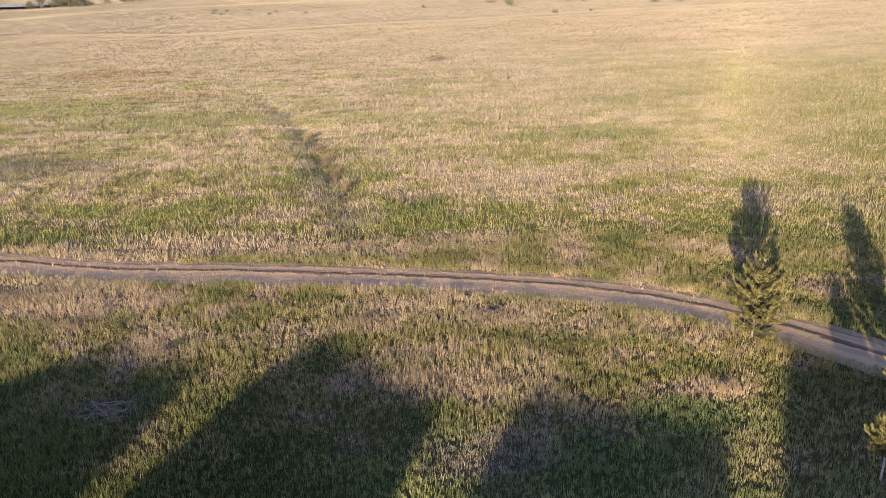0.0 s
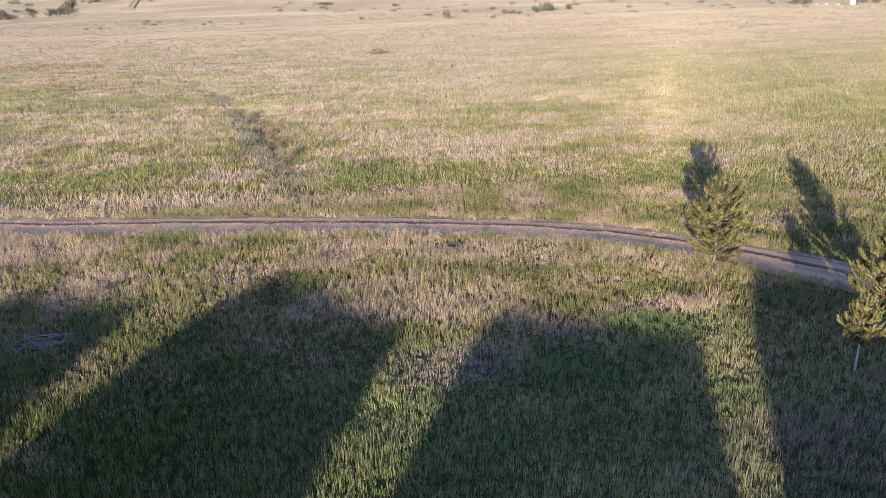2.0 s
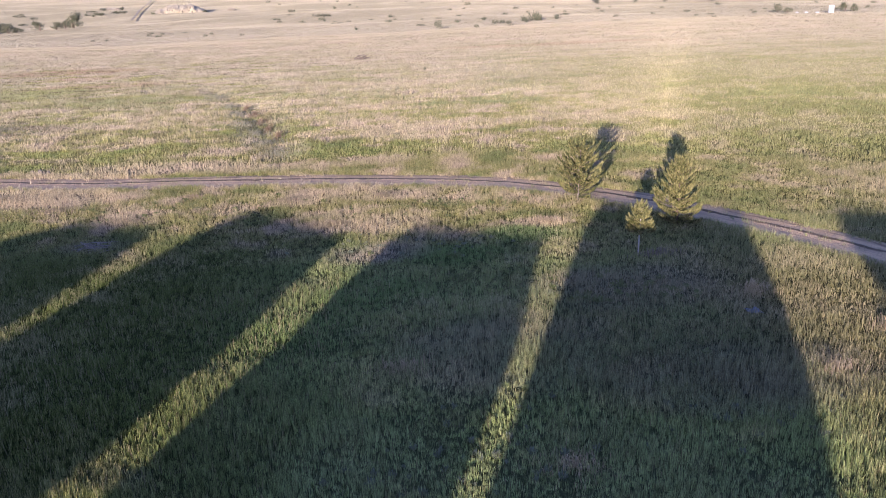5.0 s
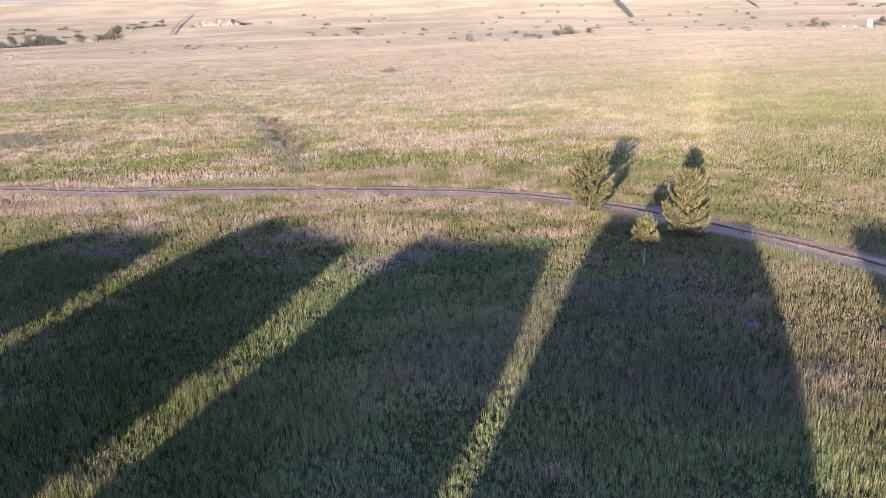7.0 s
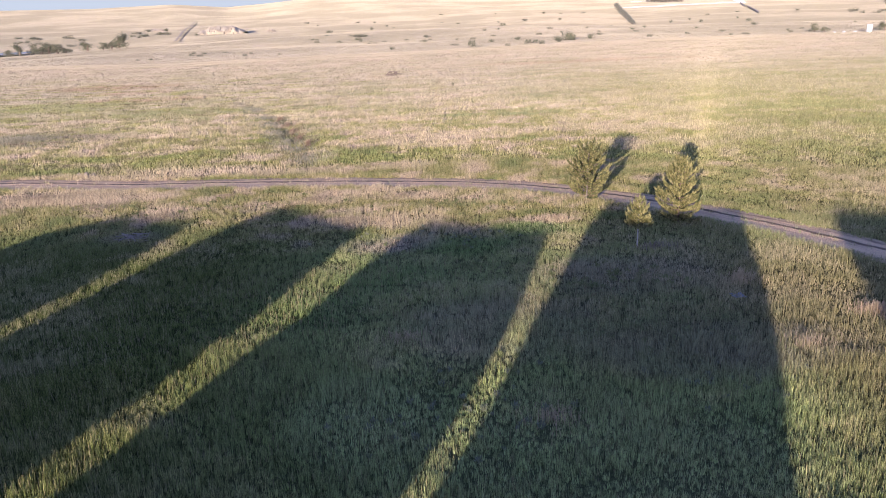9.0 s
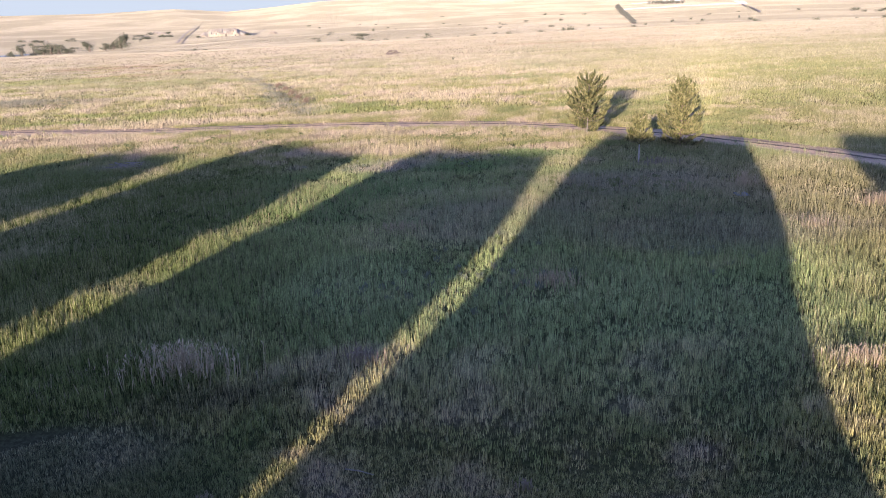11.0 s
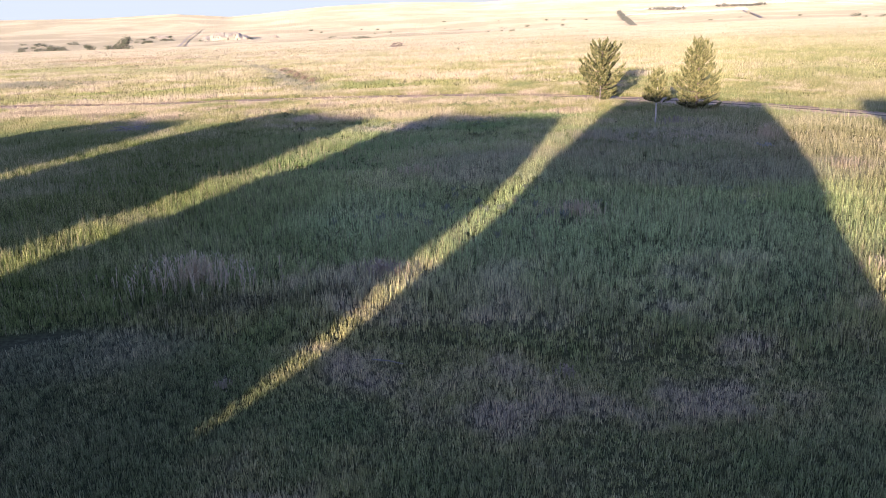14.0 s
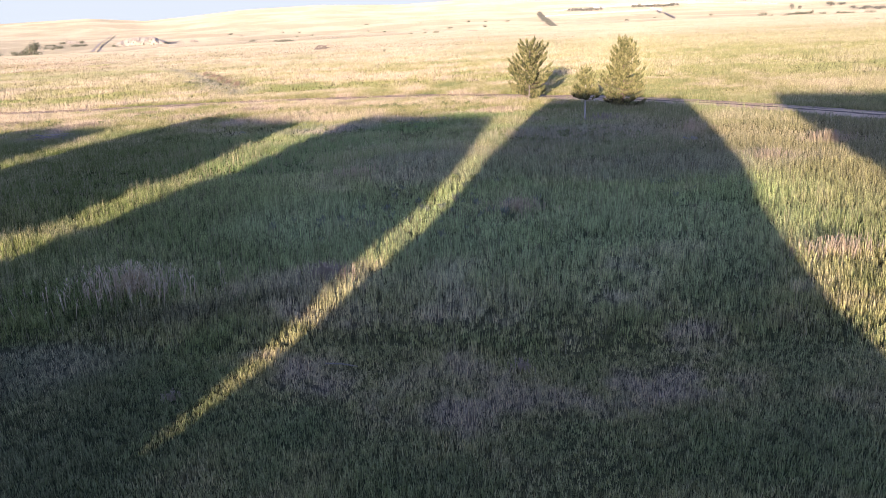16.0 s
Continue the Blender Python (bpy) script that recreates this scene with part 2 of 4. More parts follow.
def ground_material():
    m, nt, b = shader("sward_soil", 1.0, 0.0)
    c, dry, p, y = field_tone(nt)
    gap_noise = noise_at(nt, p, 9.0, 4, 0.7)
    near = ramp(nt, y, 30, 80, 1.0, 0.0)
    # shade between the blades painted in: near soil goes almost black
    c = mix(nt, mathn(nt, "MULTIPLY", ramp(nt, gap_noise, 0.3, 0.65, 0.6, 0.88), near), c, (0.017, 0.018, 0.009))
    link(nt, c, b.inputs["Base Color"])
    tall = mathn(nt, "ADD", noise_at(nt, p, 1.4, 3, 0.7), mathn(nt, "MULTIPLY", noise_at(nt, p, 0.12, 2), 3.0))
    bump = node(nt, "ShaderNodeBump", Strength=1.0, Distance=0.9)
    link(nt, mathn(nt, "MULTIPLY", tall, ramp(nt, y, 45, 220, 0.06, 1.0)), bump.inputs["Height"])
    link(nt, bump.outputs[0], b.inputs["Normal"])
    b.inputs["Diffuse Roughness"].default_value = 1.0
    link(nt, ramp(nt, y, 120, 420, 0.08, 0.4), b.inputs["Sheen Weight"])      # standing dry grass, seen along the slope
    b.inputs["Sheen Roughness"].default_value = 0.45
    link(nt, mix(nt, 1.0, c, (2.0, 1.8, 1.4), "MULTIPLY"), b.inputs["Sheen Tint"])
    return m


def leafy(name, dark, light, tip, thin_share=0.2, clump=1.7):
    m, nt, b = shader(name, 0.6, 0.25)
    geo = nt.nodes.new("ShaderNodeNewGeometry")
    rnd = geo.outputs["Random Per Island"]
    c = mix(nt, rnd, dark, light)
    c = mix(nt, ramp(nt, noise_at(nt, geo.outputs["Position"], clump, 2), 0.42, 0.62, 0.0, 0.75), c, tip)
    link(nt, c, b.inputs["Base Color"])
    thin = nt.nodes.new("ShaderNodeBsdfTranslucent")
    link(nt, c, thin.inputs[0])
    mx = node(nt, "ShaderNodeMixShader", Fac=thin_share)
    link(nt, b.outputs[0], mx.inputs[1])
    link(nt, thin.outputs[0], mx.inputs[2])
    link(nt, mx.outputs[0], nt.nodes["Material Output"].inputs["Surface"])
    return m


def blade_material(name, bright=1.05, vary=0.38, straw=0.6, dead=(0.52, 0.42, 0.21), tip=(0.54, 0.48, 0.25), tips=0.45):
    m, nt, b = shader(name, 0.75, 0.15)
    c, dry, p, y = field_tone(nt)
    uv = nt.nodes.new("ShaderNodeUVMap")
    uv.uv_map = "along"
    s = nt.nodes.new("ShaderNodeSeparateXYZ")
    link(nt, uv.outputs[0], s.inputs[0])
    rnd = nt.nodes.new("ShaderNodeNewGeometry").outputs["Random Per Island"]
    tuft_is = s.outputs[0]
    mixed = mathn(nt, "ADD", mathn(nt, "MULTIPLY", rnd, 0.55), mathn(nt, "MULTIPLY", tuft_is, 0.45))
    c = mix(nt, ramp(nt, mathn(nt, "ADD", mixed, mathn(nt, "MULTIPLY", dry, 0.75)), 0.85, 1.25, 0.0, straw), c, dead)
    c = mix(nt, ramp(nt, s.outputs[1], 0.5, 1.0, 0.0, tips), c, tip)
    v = ramp(nt, mixed, 0.1, 0.9, 1.0 - vary, 1.0 + vary)
    c = mix(nt, 1.0, c, (bright, bright, bright), "MULTIPLY")
    hsv = node(nt, "ShaderNodeHueSaturation", Saturation=1.0)
    link(nt, c, hsv.inputs["Color"])
    link(nt, v, hsv.inputs["Value"])
    link(nt, hsv.outputs[0], b.inputs["Base Color"])
    thin = nt.nodes.new("ShaderNodeBsdfTranslucent")
    link(nt, hsv.outputs[0], thin.inputs[0])
    mx = node(nt, "ShaderNodeMixShader", Fac=0.25)
    link(nt, b.outputs[0], mx.inputs[1])
    link(nt, thin.outputs[0], mx.inputs[2])
    link(nt, mx.outputs[0], nt.nodes["Material Output"].inputs["Surface"])
    return m


def plain(name, dark, light, scale=6.0, rough=0.85, bump=0.02, stretch=(1, 1, 1), spec=0.25):
    """Two tones broken up at two sizes, with fine relief."""
    m, nt, b = shader(name, rough, spec)
    tc = nt.nodes.new("ShaderNodeTexCoord")
    mp = node(nt, "ShaderNodeMapping", Scale=stretch)
    link(nt, tc.outputs["Object"], mp.inputs[0])
    big, small = noise_at(nt, mp.outputs[0], scale * 0.3, 3), noise_at(nt, mp.outputs[0], scale * 3, 4, 0.65)
    c = mix(nt, ramp(nt, big, 0.3, 0.7), dark, light)
    c = mix(nt, ramp(nt, small, 0.35, 0.75, 0.0, 0.45), c, tuple(v * 0.55 for v in dark))
    info = nt.nodes.new("ShaderNodeObjectInfo")
    hsv = nt.nodes.new("ShaderNodeHueSaturation")
    link(nt, c, hsv.inputs["Color"])
    link(nt, ramp(nt, info.outputs["Random"], 0, 1, 0.88, 1.1), hsv.inputs["Value"])
    link(nt, hsv.outputs[0], b.inputs["Base Color"])
    bp = node(nt, "ShaderNodeBump", Strength=0.6, Distance=bump)
    link(nt, small, bp.inputs["Height"])
    link(nt, bp.outputs[0], b.inputs["Normal"])
    return m


def road_material():
    m, nt, b = shader("packed_dirt", 0.95, 0.1)
    g = nt.nodes.new("ShaderNodeNewGeometry")
    p = g.outputs["Position"]
    uv = nt.nodes.new("ShaderNodeUVMap")
    uv.uv_map = "across"
    s = nt.nodes.new("ShaderNodeSeparateXYZ")
    link(nt, uv.outputs[0], s.inputs[0])
    across = s.outputs[0]
    wob = mathn(nt, "MULTIPLY", mathn(nt, "SUBTRACT", noise_at(nt, p, 0.9, 4, 0.65), 0.5), 0.16)
    u = mathn(nt, "ADD", across, wob)
    c = mix(nt, noise_at(nt, p, 0.5, 4), (0.62, 0.425, 0.245), (0.72, 0.515, 0.305))
    c = mix(nt, ramp(nt, noise_at(nt, p, 14, 4, 0.7), 0.45, 0.75, 0.0, 0.5), c, (0.2, 0.145, 0.11))
    mid = mathn(nt, "MULTIPLY", ramp(nt, u, 0.505, 0.54), ramp(nt, u, 0.585, 0.625, 1.0, 0.0))
    c = mix(nt, mathn(nt, "MULTIPLY", mid, 0.9), c, (0.1, 0.07, 0.045))
    drawn = node(nt, "ShaderNodeMapping", Scale=(9.0, 0.35, 1.0))
    link(nt, uv.outputs[0], drawn.inputs[0])
    streak = noise_at(nt, drawn.outputs[0], 1.0, 4, 0.6)
    c = mix(nt, ramp(nt, streak, 0.42, 0.66, 0.0, 0.5), c, (0.33, 0.225, 0.15))
    # shade of the far rut, painted as a broken dark line
    rut_shade = mathn(nt, "MULTIPLY", ramp(nt, u, 0.74, 0.78), ramp(nt, u, 0.8, 0.85, 1.0, 0.0))
    c = mix(nt, mathn(nt, "MULTIPLY", rut_shade, ramp(nt, streak, 0.3, 0.6, 0.2, 0.7)), c, (0.17, 0.12, 0.085))
    edge = mathn(nt, "MAXIMUM", ramp(nt, u, 0.1, 0.24, 1.0, 0.0), ramp(nt, u, 0.78, 0.9))
    c = mix(nt, mathn(nt, "MULTIPLY", edge, 0.75), c, (0.36, 0.28, 0.19))
    link(nt, c, b.inputs["Base Color"])
    bump = node(nt, "ShaderNodeBump", Strength=0.9, Distance=0.12)
    link(nt, noise_at(nt, p, 4, 5, 0.7), bump.inputs["Height"])
    link(nt, bump.outputs[0], b.inputs["Normal"])
    return m


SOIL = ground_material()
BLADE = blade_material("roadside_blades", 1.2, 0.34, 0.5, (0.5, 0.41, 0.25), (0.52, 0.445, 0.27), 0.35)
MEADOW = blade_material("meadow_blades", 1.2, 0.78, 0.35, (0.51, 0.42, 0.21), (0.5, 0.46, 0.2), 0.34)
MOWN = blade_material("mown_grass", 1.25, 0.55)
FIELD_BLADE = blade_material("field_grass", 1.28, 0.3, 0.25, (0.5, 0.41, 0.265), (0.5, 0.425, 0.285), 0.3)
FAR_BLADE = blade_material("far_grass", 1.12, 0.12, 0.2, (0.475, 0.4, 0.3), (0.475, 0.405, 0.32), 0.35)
STALKS = leafy("straw_stalks", (0.28, 0.25, 0.12), (0.44, 0.38, 0.21), (0.38, 0.33, 0.17), 0.15)
ROAD = road_material()
BARK = plain("pine_bark", (0.16, 0.11, 0.08), (0.30, 0.23, 0.18), 14, 0.9, 0.02, (1, 1, 0.25))
PALE_BARK = plain("pale_sapling_bark", (0.24, 0.2, 0.17), (0.36, 0.32, 0.28), 16, 0.9, 0.01, (1, 1, 0.3))
WHITE_BARK = plain("whitish_sapling_bark", (0.48, 0.44, 0.39), (0.63, 0.58, 0.52), 16, 0.9, 0.01, (1, 1, 0.3))
NEEDLE = leafy("pine_needles", (0.06, 0.07, 0.024), (0.22, 0.21, 0.08), (0.38, 0.34, 0.15), 0.2, 4.0)
NEEDLE_DARK = leafy("bluish_pine_needles", (0.045, 0.055, 0.022), (0.18, 0.178, 0.068), (0.34, 0.305, 0.13), 0.2, 4.0)
# haze over the far tree rows is put into this paler leaf colour
HAZED = leafy("hazed_far_leaves", (0.13, 0.135, 0.1), (0.2, 0.2, 0.15), (0.24, 0.23, 0.18))
SCRUB = leafy("scrub_leaves", (0.085, 0.095, 0.055), (0.15, 0.155, 0.09), (0.2, 0.19, 0.12))
STALK = leafy("dry_stalks", (0.28, 0.225, 0.14), (0.42, 0.35, 0.235), (0.36, 0.27, 0.19), 0.1)
TWIG = plain("dead_twigs", (0.13, 0.1, 0.08), (0.27, 0.22, 0.18), 20, 0.9, 0.005)
PALE_TWIG = plain("bleached_twigs", (0.23, 0.205, 0.17), (0.36, 0.32, 0.27), 20, 0.9, 0.005)
SIDING = plain("painted_siding", (0.5, 0.46, 0.4), (0.6, 0.56, 0.5), 2, 0.7, 0.004)
SHINGLE = plain("asphalt_shingle", (0.09, 0.085, 0.08), (0.16, 0.15, 0.14), 8, 0.95, 0.01)
GLASS = plain("window_glass", (0.04, 0.05, 0.06), (0.06, 0.07, 0.08), 1, 0.08, 0.0, (1, 1, 1), 0.6)
CHALK = plain("bare_chalky_clay", (0.4, 0.33, 0.22), (0.52, 0.44, 0.31), 0.5, 0.95, 0.3)
WHITE = plain("white_painted_metal", (0.72, 0.72, 0.7), (0.82, 0.82, 0.8), 1, 0.5, 0.002)
STONE = plain("pale_fieldstone", (0.25, 0.215, 0.17), (0.36, 0.31, 0.25), 5, 0.9, 0.03)
BLUE = plain("faded_blue_plastic", (0.2, 0.23, 0.3), (0.3, 0.33, 0.4), 6, 0.5, 0.004)
DIRT = plain("pale_far_dirt", (0.72, 0.62, 0.48), (0.82, 0.72, 0.58), 0.2, 0.95, 0.1)
DIRT.node_tree.nodes["Principled BSDF"].inputs["Sheen Weight"].default_value = 1.0
EARTH = plain("dark_far_earth", (0.34, 0.29, 0.22), (0.4, 0.345, 0.27), 0.2, 0.95, 0.1)
WATER = plain("still_river_water", (0.26, 0.24, 0.29), (0.32, 0.3, 0.35), 0.02, 0.15, 0.01, (1, 1, 1), 0.5)

# ---------------------------------------------------------------- ground
EYE0 = (3.2, -15.9, 14.57)           # a reference point over the field, from which the far ridges are laid out
AZ = np.array([-40, -28, -22, -17, -13.4, -10.8, -7, -1.5, 4, 9.5, 14, 20, 27, 36, 45.0])
SKYLINE = np.array([-0.2, -0.08, -0.1, 0.06, -0.2, -0.02, 0.32, 0.52, 0.36, 0.58, 0.33, 0.3, 0.14, -0.15, -0.2])
RIDGE = np.array([-3.0, -2.93, -2.8, -2.65, -2.51, -2.45, -2.38, -2.27, -2.2, -2.13, -2.06, -1.92, -1.78, -1.72, -1.72])


def lattice(n, seed):
    return np.random.RandomState(seed).rand(n, n)


GRID = [lattice(256, s) for s in range(4)]


def soft_noise(x, y, size, k=0):
    """Smooth value noise in 0..1 with cells of that size in metres."""
    g = GRID[k]
    u, v = np.asarray(x, float) / size + 1000.3, np.asarray(y, float) / size + 1000.7
    i, j = np.floor(u).astype(int), np.floor(v).astype(int)
    a, b = u - i, v - j
    a, b = a * a * (3 - 2 * a), b * b * (3 - 2 * b)
    at = lambda p, q: g[p % 256, q % 256]
    return (at(i, j) * (1 - a) + at(i + 1, j) * a) * (1 - b) + (at(i, j + 1) * (1 - a) + at(i + 1, j + 1) * a) * b


GULLY = [(-24.5, 101), (-20.0, 91), (-15.5, 79), (-11.5, 66), (-8.6, 56), (-7.5, 50)]


def near_line(x, y, line):
    """Distance from points to a polyline."""
    best = np.full(np.shape(x), 1e9)
    for (ax, ay), (bx, by) in zip(line, line[1:]):
        dx, dy = bx - ax, by - ay
        t = np.clip(((x - ax) * dx + (y - ay) * dy) / (dx * dx + dy * dy), 0, 1)
        best = np.minimum(best, np.hypot(x - ax - t * dx, y - ay - t * dy))
    return best


def ground_z(x, y):
    x, y = np.asarray(x, float), np.asarray(y, float)
    dx, dy = x - EYE0[0], y - EYE0[1]
    r, az = np.hypot(dx, dy), np.degrees(np.arctan2(dx, dy))
    plane = 0.0175 * 160 * np.tanh(x / 160) + (soft_noise(x, y, 9, 0) - 0.5) * 0.16
    plane = plane - 0.2 * np.exp(-(near_line(x, y, GULLY) / 1.3) ** 2)
    front = np.clip((62 - np.abs(az)) / 12, 0, 1)
    sky_z = EYE0[2] + 2600 * np.tan(np.radians(np.interp(az, AZ, SKYLINE)))
    ridge_el = np.interp(az, AZ, RIDGE)
    ridge = EYE0[2] + 720 * np.tan(np.radians(ridge_el))
    foot = EYE0[2] + 960 * np.tan(np.radians(ridge_el + 0.1))
    hill = EYE0[2] + 1500 * np.tan(np.radians(ridge_el * 0.42 - 0.12))
    edge = np.interp(az, [-40, -28, -18, 0, 15, 32], [1.15, 1.1, 0.97, 0.97, 1.06, 1.2])
    stops = [215 * edge, 232 * edge, 298 * edge, 720, 820, 960, 1500, 2600, 3400, 4900]
    levels = [plane, plane - 0.5, 0 * plane - 8.5, ridge, ridge - 7, foot, hill, sky_z, sky_z - 25, sky_z - 30]
    out = plane.copy()
    for (r0, r1, z0, z1) in zip(stops, stops[1:], levels, levels[1:]):
        s = np.clip((r - r0) / (r1 - r0), 0, 1)
        s = s if z1 is ridge else s * s * (3 - 2 * s)
        out = np.where(r > r0, z0 + (z1 - z0) * s, out)
    out = np.where(r > stops[-1], levels[-1], out)
    rough = np.clip((r - 300) / 300, 0, 1) * np.clip((2500 - r) / 600, 0.12, 1)
    relief = (soft_noise(x, y, 130, 1) - 0.5) * 5 + (soft_noise(x, y, 320, 2) - 0.5) * 9 * np.clip((r - 900) / 400, 0, 1) + (soft_noise(x, y, 45, 3) - 0.5) * 1.5
    out = out + relief * rough * front
    return plane * (1 - front) + out * front if np.ndim(out) else float(plane * (1 - front) + out * front)


def gz(x, y):
    return float(ground_z(np.array([x]), np.array([y]))[0])


def link_mesh(name, verts, faces, material, uv=None, smooth=False):
    me = bpy.data.meshes.new(name)
    me.from_pydata(verts, [], faces)
    me.materials.append(material)
    if smooth:
        me.polygons.foreach_set("use_smooth", [True] * len(me.polygons))
    if uv is not None:
        lay = me.uv_layers.new(name=uv[0])
        lay.data.foreach_set("uv", np.asarray(uv[1], np.float32).ravel())
    me.update()
    return me


def part(name, bm, material, parent=None, label="", smooth=False):
    me = bpy.data.meshes.new(name)
    bm.to_mesh(me)
    bm.free()
    me.materials.append(material)
    if smooth:
        me.polygons.foreach_set("use_smooth", [True] * len(me.polygons))
    ob = new(name, me)
    ob.parent = parent
    if label:
        tagged(ob, label)
    return ob


def build_ground():
    fine = np.arange(-50, 50.01, 0.3)
    az = np.radians(np.r_[fine, np.arange(53, 310, 4.0)])
    r = np.r_[1.0, 3.0 * 1.021 ** np.arange(0, 358)]
    r = r[r < 4950]
    rr, aa = np.meshgrid(r, az, indexing="ij")
    x, y = EYE0[0] + rr * np.sin(aa), EYE0[1] + rr * np.cos(aa)
    v = np.stack([x, y, ground_z(x.ravel(), y.ravel()).reshape(x.shape)], -1).reshape(-1, 3)
    n, m = len(r), len(az)
    i, j = np.meshgrid(np.arange(n - 1), np.arange(m), indexing="ij")
    k = (j + 1) % m
    f = np.stack([i * m + j, i * m + k, (i + 1) * m + k, (i + 1) * m + j], -1).reshape(-1, 4)
    v = np.vstack([v, [[EYE0[0], EYE0[1], gz(EYE0[0], EYE0[1])]]])
    faces = f.tolist() + [[len(v) - 1, (q + 1) % m, q] for q in range(m)]
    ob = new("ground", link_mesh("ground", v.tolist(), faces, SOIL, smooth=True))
    return tagged(ob, "dry rolling prairie with green swales and pale hills", "ground", kind="structure")


build_ground()

# ---------------------------------------------------------------- dirt road
ROAD_LINE = [(-160, 66), (-100, 58.5), (-60, 52), (-32, 47.2), (-23.4, 45.2), (-9.9, 43.2), (3.2, 40.6), (9.3, 38.7), (13.4, 36.7), (16.8, 33.9), (19.6, 31.1),
             (24.4, 24.8), (27.3, 20.4), (31.5, 13.0), (36, 2), (39, -12), (40, -40), (40, -80)]


def catmull(points, step):
    out = []
    pts = [points[0]] + list(points) + [points[-1]]
    for a, b, c, d in zip(pts, pts[1:], pts[2:], pts[3:]):
        n = max(2, int(math.hypot(c[0] - b[0], c[1] - b[1]) / step))
        for q in range(n):
            t = q / n
            out.append(tuple(0.5 * (2 * b[k] + (c[k] - a[k]) * t + (2 * a[k] - 5 * b[k] + 4 * c[k] - d[k]) * t * t + (3 * b[k] - a[k] - 3 * c[k] + d[k]) * t ** 3) for k in (0, 1)))
    return out + [tuple(points[-1])]


ROAD_PATH = catmull(ROAD_LINE, 0.6)
ROAD_HALF = 2.0


def build_road():
    """A two-track lane: two worn wheel tracks with a low crumbly ridge between them. Across runs from the near edge to the far one."""
    across = [0.0, 0.07, 0.155, 0.36, 0.476, 0.524, 0.564, 0.607, 0.643, 0.714, 0.81, 0.917, 1.0]
    rise = [-0.09, 0.02, 0.035, 0.015, 0.02, 0.04, 0.06, 0.04, 0.02, 0.015, 0.035, 0.02, -0.09]
    verts, uvs_at, faces = [], [], []
    for n, (x, y) in enumerate(ROAD_PATH):
        a, b = ROAD_PATH[max(n - 1, 0)], ROAD_PATH[min(n + 1, len(ROAD_PATH) - 1)]
        d = Vector((b[0] - a[0], b[1] - a[1])).normalized()
        side = Vector((-d.y, d.x))
        for u, h in zip(across, rise):
            w = (u - 0.5) * 2 * ROAD_HALF + (noise.noise((x * 0.6, y * 0.6, u * 3)) * 0.14)
            px, py = x + side.x * w, y + side.y * w
            verts.append((px, py, gz(px, py) + h + 0.03 + noise.noise((px * 1.3, py * 1.3, 5)) * 0.015))
            uvs_at.append((u, n * 0.6))
    k = len(across)
    for n in range(len(ROAD_PATH) - 1):
        for q in range(k - 1):
            faces.append((n * k + q, (n + 1) * k + q, (n + 1) * k + q + 1, n * k + q + 1))
    faces = [f[::-1] for f in faces]
    uv = [uvs_at[i] for f in faces for i in f]
    ob = new("road", link_mesh("road", verts, faces, ROAD, ("across", uv), smooth=True))
    return tagged(ob, "narrow two-track dirt lane of packed pinkish earth", "road", kind="structure")


build_road()

# ---------------------------------------------------------------- grass
ROAD_NEAR = catmull(ROAD_LINE, 3.0)


